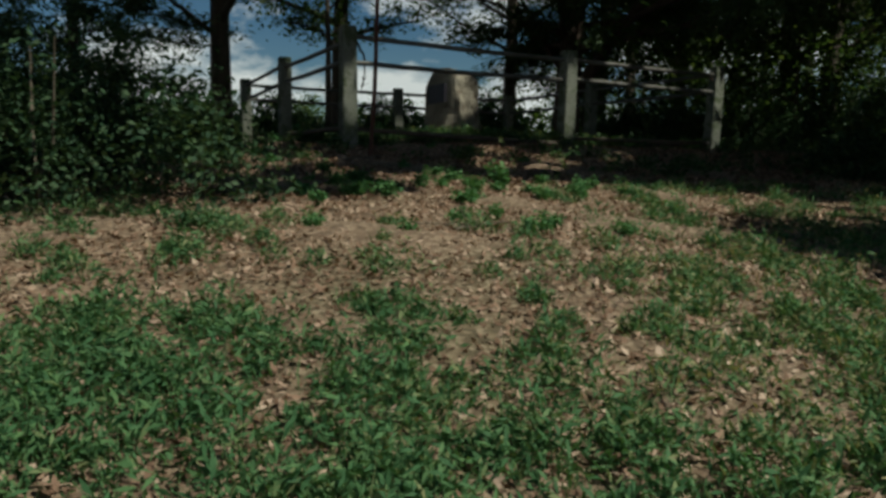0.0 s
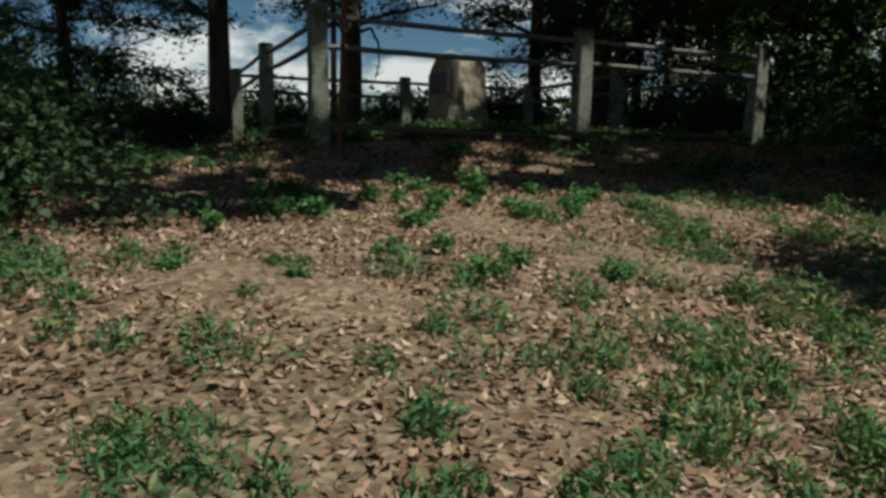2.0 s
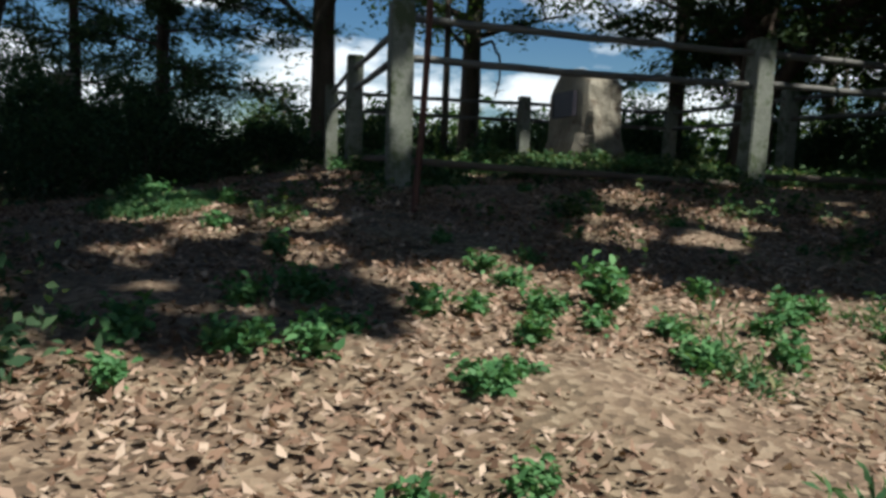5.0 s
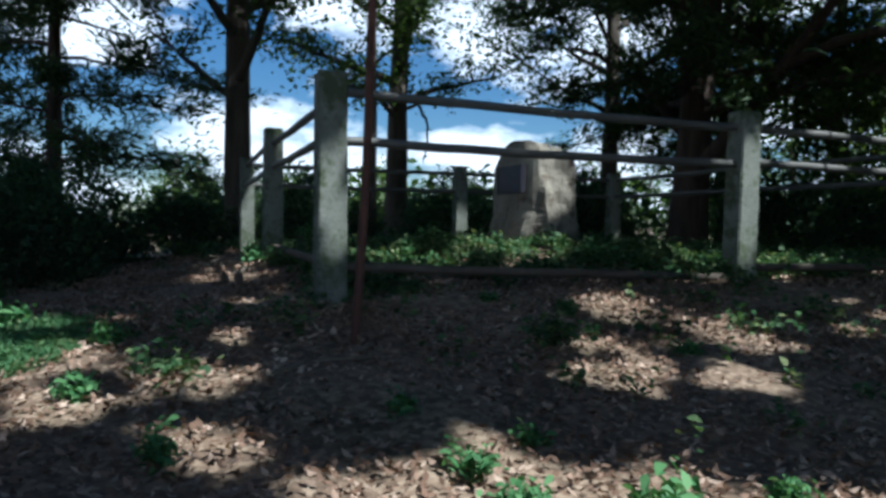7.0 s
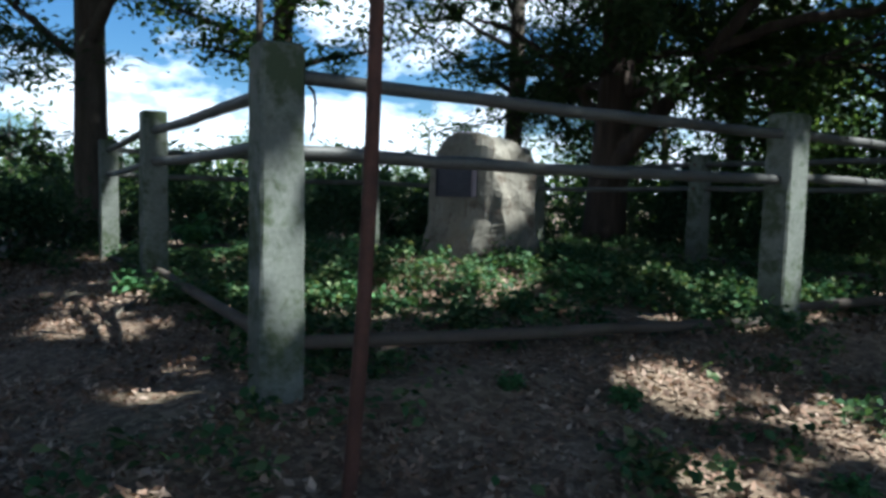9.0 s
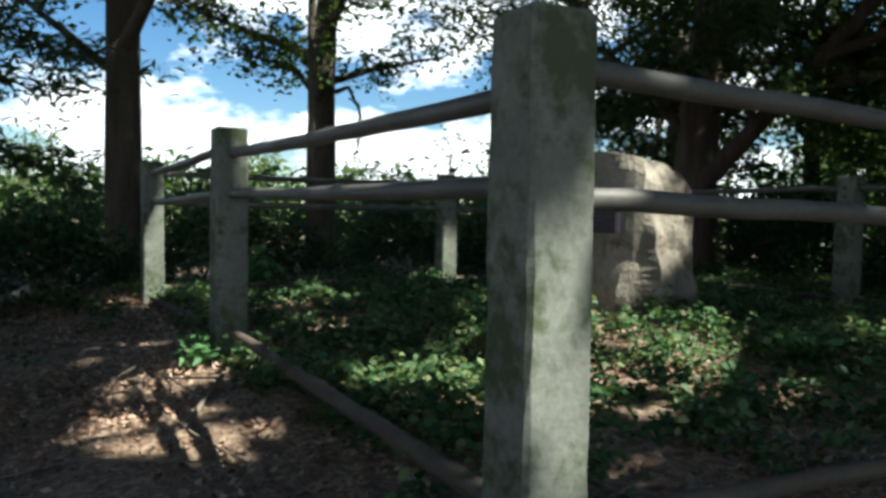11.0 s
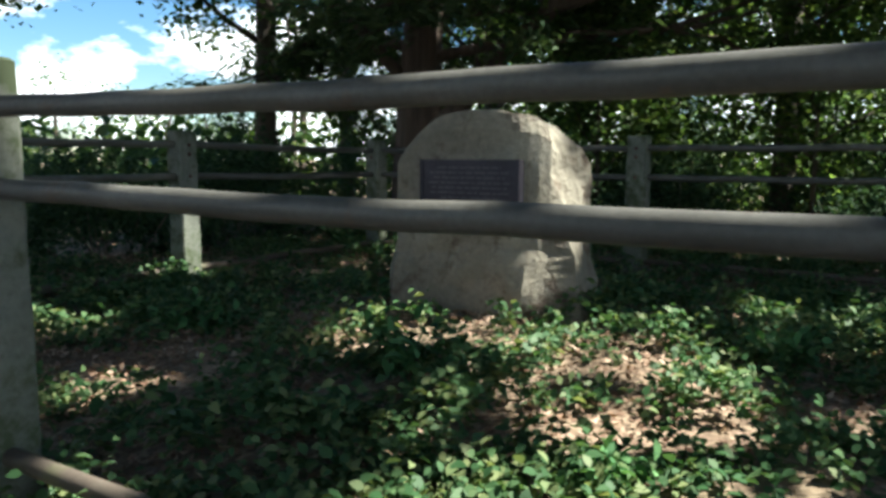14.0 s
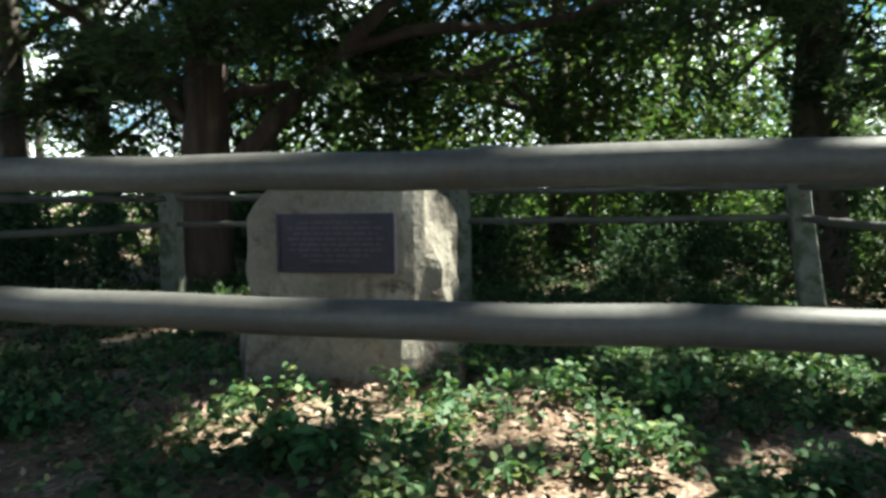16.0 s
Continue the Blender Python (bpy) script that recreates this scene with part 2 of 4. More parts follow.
def joined(tubes):
    vs, fs, at = [], [], 0
    for v, f in tubes:
        vs.append(v)
        fs.append(f + at)
        at += len(v)
    return np.concatenate(vs), np.concatenate(fs)


def leaves(rng, centres, per, spread, length, width, up=0.5, along=None, flat=1.0, full=False):
    """Rhombic leaves, or (full) oval ones with a pointed tip, scattered round the centres. along: a direction per centre that the leaves follow."""
    c = np.repeat(np.asarray(centres, float), per, axis=0)
    n = len(c)
    off = rng.normal(0, 1, (n, 3)) * spread
    off[:, 2] *= flat
    c = c + off
    nor = rng.normal(0, 1, (n, 3))
    nor[:, 2] = np.abs(nor[:, 2]) + up * 2
    nor /= np.linalg.norm(nor, axis=1, keepdims=True)
    u = rng.normal(0, 1, (n, 3))
    if along is not None:
        u = u * 0.45 + np.repeat(np.asarray(along, float), per, axis=0)
    u -= nor * (u * nor).sum(1, keepdims=True)
    u /= np.linalg.norm(u, axis=1, keepdims=True) + 1e-9
    w = np.cross(nor, u)
    s = rng.uniform(0.6, 1.35, (n, 1))
    L, W = length * s, width * s
    droop = nor * L * 0.12
    if full:
        v = np.stack([c - u * L * 0.5 - droop, c - u * L * 0.2 + w * W * 0.46, c + u * L * 0.12 + w * W * 0.4, c + u * L * 0.5 - droop * 1.6, c + u * L * 0.12 - w * W * 0.4, c - u * L * 0.2 - w * W * 0.46], 1)
        return v.reshape(-1, 3), np.arange(6 * n).reshape(-1, 6)
    v = np.stack([c - u * L * 0.5 - droop, c + w * W * 0.5, c + u * L * 0.5 - droop, c - w * W * 0.5], 1)
    return v.reshape(-1, 3), np.arange(4 * n).reshape(-1, 4)


# ---- the ground ----
def axis_steps(lo, hi, step, far):
    inner = np.arange(lo, hi + 1e-6, step)
    grow = step * np.cumsum(1.25 ** np.arange(1, 40))
    grow = grow[grow < far]
    return np.concatenate([lo - grow[::-1], inner, hi + grow])


def build_ground():
    gx, gy = axis_steps(-10, 13, 0.12, 900), axis_steps(-8, 10, 0.12, 900)
    X, Y = np.meshgrid(gx, gy, indexing="ij")
    rng = np.random.default_rng(3)
    Z = rise(X, Y)
    for k in range(26):
        a, ph, wl_ = rng.uniform(0, 6.28), rng.uniform(0, 6.28), rng.uniform(0.35, 2.4)
        Z = Z + 0.0035 * wl_ * np.sin((np.cos(a) * X + np.sin(a) * Y) * 6.28 / wl_ + ph) * np.exp(-(X * X + Y * Y) / 900)
    Z += rng.normal(0, 0.006, Z.shape)
    nx, ny = X.shape
    idx = np.arange(nx * ny).reshape(nx, ny)
    f = np.stack([idx[:-1, :-1], idx[1:, :-1], idx[1:, 1:], idx[:-1, 1:]], -1).reshape(-1, 4)
    ob = mesh_ob("ground", np.stack([X, Y, Z], -1), f, SOIL, smooth=True)
    tagged(ob, "brown soil mound littered with dry leaves, sloping down from the fence", "ground", kind="structure")


build_ground()

# ---- the fence: eight posts on a square with pipe rails ----
POSTS = {"a": (0, 0), "b": (0, 3.22), "c": (0, 5.95), "d": (-3.147, 5.95), "e": (-6.284, 5.95), "f": (-6.284, 3.22), "g": (-6.284, 0), "h": (-3.147, 0)}
LEAN_C = (-0.10, 0.15)
TOPS = {"a": 1.50, "b": 1.446, "c": 1.43, "d": 1.424, "e": 1.413, "f": 1.433, "g": 1.442, "h": 1.497}


def fence_post(x, y, top, seed, lean):
    rng = np.random.default_rng(seed)
    base = rise_at(x, y) - 0.25
    ob = thing("fence_post", x, y, base, "square grey concrete fence post with worn edges and lichen", "fence post", "posts round the grave plot", rng.uniform(-2, 2))
    bm = bmesh.new()
    levels = np.linspace(0, top - base, 22)
    rings = []
    for z in levels:
        w = 0.097 - 0.006 * z / (top - base)
        c = 0.012
        ring = []
        for sx, sy in ((-1, -1), (1, -1), (1, 1), (-1, 1)):
            for first in ((0, 1) if sx * sy > 0 else (1, 0)):
                px = sx * (w - c if first == 0 else w)
                py = sy * (w if first == 0 else w - c)
                j = rng.normal(0, 0.0018, 2)
                ring.append(bm.verts.new((px + j[0] + lean[0] * z, py + j[1] + lean[1] * z, z)))
        ring.sort(key=lambda v: math.atan2(v.co.y - lean[1] * z, v.co.x - lean[0] * z))
        rings.append(ring)
    for r0, r1 in zip(rings, rings[1:]):
        for i in range(8):
            bm.faces.new((r0[i], r0[(i + 1) % 8], r1[(i + 1) % 8], r1[i]))
    cap = [bm.verts.new((v.co.x * 0.86 + lean[0] * v.co.z * 0.14, v.co.y * 0.86 + lean[1] * v.co.z * 0.14, v.co.z + 0.012 + rng.uniform(-0.004, 0.004))) for v in rings[-1]]
    for i in range(8):
        bm.faces.new((rings[-1][i], rings[-1][(i + 1) % 8], cap[(i + 1) % 8], cap[i]))
    bm.faces.new(cap)
    bm.normal_update()
    part("shaft", bm, CONCRETE, ob)
    return ob


def post_bolts(ob, base, lean, heights, inward):
    """Rusted bolt heads where the rails are fixed, on the side towards the plot."""
    for z in heights:
        bm = bmesh.new()
        turn = Vector((0, 0, 1)).rotation_difference(Vector((*inward, 0))).to_matrix().to_4x4()
        bmesh.ops.create_cone(bm, cap_ends=True, segments=6, radius1=0.017, radius2=0.013, depth=0.016, matrix=Matrix.Translation((inward[0] * 0.098 + lean[0] * z, inward[1] * 0.098 + lean[1] * z, z - base)) @ turn)
        part("bolt", bm, RUST, ob, "rusted bolt head")


for k, (key, (px, py)) in enumerate(POSTS.items()):
    lean = ((0.004, -0.003), (-0.004, 0.02), LEAN_C, (0.004, 0.0), (0.0, 0.004), (-0.004, 0), (0.003, 0), (-0.004, 0.0))[k]
    made = fence_post(px, py, TOPS[key] - 0.012, 40 + k, lean)
    if key in "cdef":
        post_bolts(made, rise_at(px, py) - 0.25, lean, (TOPS[key] - 0.12, TOPS[key] - 0.2, TOPS[key] - 0.39), (1, 0) if key == "f" else (0, -1))


def fence_rail(a, b, za, zb, seed, sag=0.01, mat=None, radius=0.031):
    rng = np.random.default_rng(seed)
    a, b = np.array([*a, za]), np.array([*b, zb])
    t = np.linspace(0, 1, 15)[:, None]
    p = a + (b - a) * t
    p[:, 2] -= sag * np.sin(np.pi * t[:, 0])
    p += rng.normal(0, 0.0025, p.shape)
    v, f = tube(p, np.full(15, radius), 14)
    o = p[0].copy()
    ob = mesh_ob("fence_rail", v - o, f, mat or PIPE, smooth=True)
    ob.location = o
    return tagged(ob, "low mud-stained brown pipe rail just above the ground" if mat else "long weathered grey iron pipe rail between concrete posts", "fence rail", "rails of the grave fence")


order = list("abcdefgh")
for k, p in enumerate(order):
    q = order[(k + 1) % 8]
    A, B = np.array(POSTS[p], float), np.array(POSTS[q], float)
    u = (B - A) / np.linalg.norm(B - A)
    A, B = A + u * 0.06, B - u * 0.06
    zt = {"a": (1.38, 1.32), "h": (1.345, 1.325), "b": (1.325, 1.30)}.get(p, (TOPS[p] - 0.115, TOPS[q] - 0.115))
    zm = {"a": (1.068, 1.038), "h": (1.108, 1.098), "b": (1.06, 1.03)}.get(p, (TOPS[p] - 0.39, TOPS[q] - 0.39))
    for z, seed in ((zt, 60 + k), (zm, 80 + k)):
        a_, b_ = A.copy(), B.copy()
        if p == "c":
            a_ += np.array(LEAN_C) * z[0]
        if q == "c":
            b_ += np.array(LEAN_C) * z[1]
        rail = fence_rail(a_, b_, *z, seed)
        if p == "h" and z is zt:
            t = np.linspace(-0.03, 0.03, 5)
            v, f = tube(np.stack([t, t * 0, t * 0], -1), [0.0315, 0.0335, 0.0335, 0.0335, 0.0315], 14)
            mesh_ob("pipe_joint", v + np.array([1.45, 0, -0.02]), f, PIPE, rail, "worn joint in the pipe", smooth=True)
    ga, gb = rise_at(*A), rise_at(*B)
    zl = {"a": (0.255, 0.155), "h": (0.285, 0.275), "g": (0.13, 0.24)}.get(p, (ga + 0.12, gb + 0.12))
    fence_rail(A, B, *zl, 100 + k, 0.0, PIPE_LOW)

# ---- the monument ----
def monument():
    ob = thing("grave_monument", -2.96, 2.62, rise_at(-3.4, 3.3), "rough-hewn pale granite monument with a smooth front, standing in creeper", "monument")
    base = rise_at(-3.4, 3.3)
    rng = np.random.default_rng(5)
    nz = 26
    bm = bmesh.new()

    def outline_top(s):
        return 1.465 - base - 0.20 * max(0.0, (0.30 - s) / 0.30) ** 1.6 - 0.10 * max(0.0, (s - 0.86) / 0.14) ** 2 - 0.015 * math.sin(s * 9)

    grid = []
    loop_n = 64
    # rings round the stone, level by level: front flat, the other sides rock-faced
    hw_l, hw_r, depth = 0.56, 0.45, 0.52
    for iz in range(nz + 1):
        fz = iz / nz
        ring = []
        for k in range(loop_n):
            s = k / loop_n
            if s < 0.34:
                q = s / 0.34
                x, y, front = -hw_l + (hw_l + hw_r) * q, 0.0, 1
                out = Vector((0, -1, 0))
            elif s < 0.52:
                q = (s - 0.34) / 0.18
                x, y, front = hw_r, 0.15 + (depth - 0.15) * q, 0
                out = Vector((1, 0, 0))
            elif s < 0.84:
                q = (s - 0.52) / 0.32
                x, y, front = hw_r - (hw_l + hw_r) * q, depth, 0
                out = Vector((0, 1, 0))
            else:
                q = (s - 0.84) / 0.16
                x, y, front = -hw_l, depth * (1 - q), 0
                out = Vector((-1, 0, 0))
            u = (x + hw_l) / (hw_l + hw_r)
            if front:
                y = 0.15 * max(0.0, (u - 0.78) / 0.22) ** 1.8
            z = -0.12 + (outline_top(u) + 0.12 - 0.10 * (y / depth) ** 2) * fz
            flare = 0.12 * (1 - fz) ** 1.5
            p = Vector((x, y, z))
            nz_ = noise.noise(Vector((x * 2.2, y * 2.2 + 3, z * 2.0))) * 0.10 + noise.noise(Vector((x * 6, y * 6, z * 4))) * 0.045 + noise.noise(Vector((x * 15, y * 15, z * 9))) * 0.02
            if front and fz > 0.42:
                p += out * (nz_ * 0.12)
            elif front:
                p += out * (nz_ * 0.8 + 0.05 * (0.42 - fz) / 0.42)
            else:
                p += out * (nz_ * 1.2 + flare * (0.3 if out.x < 0 else 1.0))
            if fz > 0.93:
                sh = (fz - 0.93) / 0.07 * 0.05
                p.x -= sh * (1 if x > 0 else -1) * (abs(x) / hw_l)
                p.y += sh * (0.5 - y / depth)
            ring.append(bm.verts.new(p))
        grid.append(ring)
    for r0, r1 in zip(grid, grid[1:]):
        for k in range(loop_n):
            bm.faces.new((r0[k], r0[(k + 1) % loop_n], r1[(k + 1) % loop_n], r1[k]))
    # closed top: shrink the last ring towards the middle
    last = grid[-1]
    for step in (0.7, 0.4, 0.12):
        mid = Vector((-0.05, depth / 2, 0))
        nxt = []
        for v in grid[-1]:
            p = mid.lerp(Vector((v.co.x, v.co.y, 0)), step)
            u = (p.x + hw_l) / (hw_l + hw_r)
            nxt.append(bm.verts.new((p.x, p.y, outline_top(min(1, max(0, u))) - 0.10 * (p.y / depth) ** 2 + 0.02 * (1 - step) + 0.015 * noise.noise(p * 7))))
        for k in range(loop_n):
            bm.faces.new((last[k], last[(k + 1) % loop_n], nxt[(k + 1) % loop_n], nxt[k]))
        last = nxt
    bm.faces.new(last)
    bm.normal_update()
    part("stone", bm, STONE, ob)
    # bronze plate
    bm = bmesh.new()
    x0, x1, z0, z1 = -0.365, 0.295, 0.886 - base, 1.196 - base

    def slab(xa, xb, za, zb, ya, yb):
        vs = [bm.verts.new(c) for c in ((xa, ya, za), (xb, ya, za), (xb, ya, zb), (xa, ya, zb), (xa, yb, za), (xb, yb, za), (xb, yb, zb), (xa, yb, zb))]
        for f in ((0, 1, 2, 3), (5, 4, 7, 6), (4, 0, 3, 7), (1, 5, 6, 2), (3, 2, 6, 7), (4, 5, 1, 0)):
            bm.faces.new([vs[i] for i in f])

    slab(x0, x1, z0, z1, -0.030, 0.03)
    bmesh.ops.bevel(bm, geom=bm.edges[:], offset=0.006, segments=2, affect="EDGES")
    plate = part("plaque", bm, BRONZE, ob, "dark bronze plaque with a raised rim")
    bm = bmesh.new()
    e = 0.018
    for xa, xb, za, zb in ((x0, x1, z1 - e, z1), (x0, x1, z0, z0 + e), (x0, x0 + e, z0 + e, z1 - e), (x1 - e, x1, z0 + e, z1 - e)):
        slab(xa, xb, za, zb, -0.040, -0.0305)
    part("rim", bm, BRONZE, plate)
    bm = bmesh.new()
    for r in range(8):
        z = z1 - 0.046 - r * 0.029
        half = (0.21, 0.26, 0.235, 0.27, 0.25, 0.26, 0.19, 0.14)[r]
        x = -0.035 - half
        while x < -0.035 + half:
            w = rng.uniform(0.02, 0.075)
            slab(x, min(x + w, -0.035 + half), z - 0.006, z + 0.006, -0.0335, -0.0305)
            x += w + 0.014
    part("raised_lettering", bm, LETTER, plate, "rows of worn raised lettering too small to read")
    return ob


monument()

# ---- rusty pole beside the corner post ----
def rusty_pole():
    g = rise_at(0.9, -0.03)
    z = np.linspace(-0.2, 3.6, 20)
    path = np.stack([0.0 + 0.02 * np.sin(z), 0.045 * z + 0.01 * np.sin(z * 2.3), z], -1)
    v, f = tube(path, np.linspace(0.026, 0.020, 20), 10, 0.06, np.random.default_rng(8))
    ob = mesh_ob("iron_pole", v, f, RUST, smooth=True)
    ob.location = (0.88, -0.03, g)
    tagged(ob, "thin tall rust-brown leaning iron pole beside the corner post", "pole")


rusty_pole()


# ---- trees ----
# Gaps in the canopy towards the sun: each a spot that the sun reaches and the gap's radius.
GAPS = [((0.1, 0, 0.72), 0.2), ((-2.53, 2.76, 1.32), 0.3), ((-2.5, 2.78, 0.95), 0.24), ((0.1, 3.22, 0.8), 0.2), ((0, 6.1, 0.9), 0.32), ((-6.2, 3.2, 0.35), 0.22), ((-6.2, 0, 0.5), 0.25), ((-3.1, 0, 1.35), 0.1),
        ((-1.2, 0, 1.3), 0.26), ((-1.6, 0, 1.33), 0.06), ((-2.3, 0, 1.1), 0.1), ((-1.95, 2.35, 0.2), 0.42), ((-1.55, 1.5, 0.12), 0.65), ((-1.58, 0.9, 0.09), 0.38), ((-1.89, 0.45, 0.09), 0.2), ((-3.28, 1.75, 0.1), 0.1),
        ((-3.88, 0.78, 0.1), 0.14), ((-5.6, 0.52, 0.1), 0.28), ((-5.29, 1.32, 0.1), 0.25), ((-3.74, 2.63, 0.1), 0.1), ((-1.4, 3.54, 0.15), 0.35), ((-0.62, 3.57, 0.1), 0.36), ((-0.85, 4.26, 0.1), 0.4),
        ((0.47, 1.74, 0.0), 0.18), ((-0.07, 2.19, 0.1), 0.1), ((-0.12, 2.85, 0.1), 0.1), ((-2.79, -0.13, 0.1), 0.08), ((-2.3, -0.58, 0.03), 0.04), ((-2.74, -0.41, 0.06), 0.04), ((-0.27, -1.34, -0.1), 0.04), ((1.17, 2.14, -0.08), 0.3), ((1.67, 1.11, -0.16), 0.2),
        ((2.04, 1.1, -0.21), 0.12), ((1.3, 1.32, -0.11), 0.1), ((1.8, 0.42, -0.19), 0.08), ((1.98, 1.65, -0.2), 0.14), ((-0.08, 2.23, 0.1), 0.06), ((0.85, 3.56, -0.03), 0.14), ((1.16, 3.06, -0.08), 0.12),
        ((0.88, -1.62, -0.15), 0.3), ((-0.07, -1.82, -0.14), 0.15), ((1.37, -0.82, -0.14), 0.1), ((1.64, -1.37, -0.2), 0.1), ((0.74, -0.66, -0.07), 0.04), ((2.12, -0.84, -0.23), 0.06), ((-1.5, 9.5, 1), 0.8),
        ((0.4, 9.2, 1), 0.6), ((-0.6, 11.2, 2), 1), ((-3, 12.6, 2.5), 1.1), ((-4.5, 9.5, 1.5), 0.6)]


def patchy(x, y, seed, scale):
    """A smooth field of about -1 to 1 that breaks cover into patches."""
    rng = np.random.default_rng(seed)
    s = np.zeros_like(x)
    for k in range(14):
        a, ph, w = rng.uniform(0, 6.28), rng.uniform(0, 6.28), scale * rng.uniform(0.5, 2.2)
        s += np.sin((np.cos(a) * x + np.sin(a) * y) * 6.28 / w + ph)
    return s / 3.2


def sunlit(c, rng):
    """Which leaves stand between the sun and the open slope or a gap's spot."""
    ray = np.array(SUN) / SUN.z
    g = c[:, :2] - ray[None, :2] * (c[:, 2:3] + 0.38)
    ragged = np.stack([patchy(g[:, 0], g[:, 1], 31, 0.5), patchy(g[:, 0], g[:, 1], 32, 0.5), np.zeros(len(g))], -1)
    out = patchy(g[:, 0], g[:, 1], 33, 0.42) + 0.6 * patchy(g[:, 0], g[:, 1], 34, 1.2) > 2.3
    g = g + 0.16 * ragged[:, :2] + rng.normal(0, 0.06, g.shape)
    out |= (g[:, 0] > 1.3) & (g[:, 1] < -0.3) & (g[:, 1] > -3.0) & (patchy(g[:, 0], 1.5 * g[:, 1], 35, 0.5) > 0.05)
    edge = np.where(g[:, 1] > -0.62, 2.15 + 0.5 * np.maximum(0, g[:, 1] + 0.1), 3.5)
    out |= (g[:, 0] > edge) & (g[:, 0] < 14) & (g[:, 1] < 3.2)
    for spot, r in GAPS:
        d = c - np.array(spot)
        along = d @ np.array(SUN)
        far = np.linalg.norm(d - along[:, None] * np.array(SUN) + 0.5 * r * ragged, axis=1)
        out |= (along > 1.5) & (far < (r + 0.05 + 0.12 * (c[:, 2] > 7.5)) * rng.uniform(0.9, 1.25, len(c)))
    return out


def tree(x, y, h, r, seed, kind, base, spread, limbs, per, label, lean=(0.0, 0.0), size=1.0, name="tree", bark=None, low=0.0, sapling=False):
    rng = np.random.default_rng(seed)
    g = rise_at(x, y)
    ob = thing(name, x, y, g, label, "tree")
    mat_b = bark or (CEDAR_BARK if kind == "cedar" else BARK)
    mat_l = CEDAR_LEAF if kind == "cedar" else OAK_LEAF
    n = 18
    z = np.concatenate([[-0.3, 0.0, 0.25], np.linspace(0.6, h * 0.94, n - 3)])
    bend = np.cumsum(rng.normal(0, 0.05 * r / 0.25, (n, 2)), axis=0) * np.linspace(0, 1, n)[:, None]
    path = np.stack([lean[0] * z + bend[:, 0], lean[1] * z + bend[:, 1], z], -1)
    rad = r * (1 - 0.82 * np.clip(z / h, 0, 1)) + r * 0.55 * np.exp(-np.clip(z + 0.3, 0, None) / 0.3)
    v, f = tube(path, rad, 14, 0.07, rng)
    mesh_ob("trunk", v, f, mat_b, ob, smooth=True)
    centres, along = [], []
    az = rng.uniform(0, 6.28)
    for k in range(limbs):
        q = (k + 0.5) / limbs
        z0 = base + (h * 0.95 - base) * q ** 1.1
        p0 = np.array([np.interp(z0, z, path[:, 0]), np.interp(z0, z, path[:, 1]), z0])
        az += 2.4 + rng.normal(0, 0.3)
        if kind == "cedar":
            ln = spread * (1.05 - 0.75 * q) * rng.uniform(0.7, 1.15)
            pitch0, curve = rng.uniform(0.0, 0.35), -0.25
        else:
            ln = spread * (0.75 + 0.6 * math.sin(math.pi * min(1, q + 0.12))) * rng.uniform(0.7, 1.1) * (1 - 0.35 * q)
            pitch0, curve = rng.uniform(0.25, 0.75), 0.1 * rng.normal()
        m = 7
        t = np.linspace(0, 1, m)
        a = az + np.cumsum(rng.normal(0, 0.12, m))
        pit = pitch0 + curve * t * 1.6
        step = ln / (m - 1)
        pts = [p0]
        for i in range(1, m):
            pts.append(pts[-1] + step * np.array([math.cos(a[i]) * math.cos(pit[i]), math.sin(a[i]) * math.cos(pit[i]), math.sin(pit[i]) + rng.normal(0, 0.06)]))
        pts = np.array(pts)
        r0 = max(0.018, r * (0.42 if kind != "cedar" else 0.26) * (1.1 - 0.8 * q) * rng.uniform(0.7, 1.1))
        tubes = [tube(pts, np.linspace(r0, 0.008, m), 7, 0.08, rng)]
        for s in range(5):
            i = 2 + s % (m - 2)
            d = pts[i] - pts[i - 1]
            d /= np.linalg.norm(d)
            side = rng.normal(0, 1, 3)
            side[2] = side[2] * 0.5 + (0.25 if kind != "cedar" else -0.1)
            tl = ln * rng.uniform(0.2, 0.42)
            e = pts[i] + (d * 0.6 + side / np.linalg.norm(side) * 0.9) * tl
            mid = (pts[i] + e) / 2 + rng.normal(0, 0.04 * tl, 3)
            tw = np.array([pts[i], mid, e])
            tubes.append(tube(tw, [r0 * 0.38, r0 * 0.22, 0.004], 5))
            for w in np.linspace(0.35, 1.05, 4):
                centres.append(pts[i] + (e - pts[i]) * w)
                along.append((e - pts[i]) / (np.linalg.norm(e - pts[i]) + 1e-6))
        for w in range(3, m):
            centres.append(pts[w])
            along.append(d)
        if z0 > low and not (z0 > 4 and sunlit(np.repeat(pts, 4, 0)[2:-2] * 0.5 + np.repeat(pts, 4, 0)[4:] * 0.5 + np.array([x, y, g]), rng).mean() > 0.12 and not sapling):
            v, f = joined(tubes)
            mesh_ob("limb", v, f, mat_b, ob, smooth=True)
    centres = np.array(centres)
    if kind == "cedar":
        v, f = leaves(rng, centres, per, 0.17 * size ** 0.5, 0.16 * size, 0.035 * size, 0.25, along, 0.55)
    else:
        v, f = leaves(rng, centres, per, 0.24 * size ** 0.5, 0.105 * size, 0.065 * size, 0.4, None, 0.8)
    q = v.reshape(-1, 4, 3)
    if not sapling:
        q = q[~sunlit(q.mean(1) + np.array([x, y, g]), rng)]
        # high leaves, mostly out of view, are enlarged to block more sky light
        high = np.clip((q.mean(1)[:, 2] - 6.5) / 2.0, 0, 1)
        mid = q.mean(1, keepdims=True)
        q = mid + (q - mid) * (1 + 1.15 * high)[:, None, None]
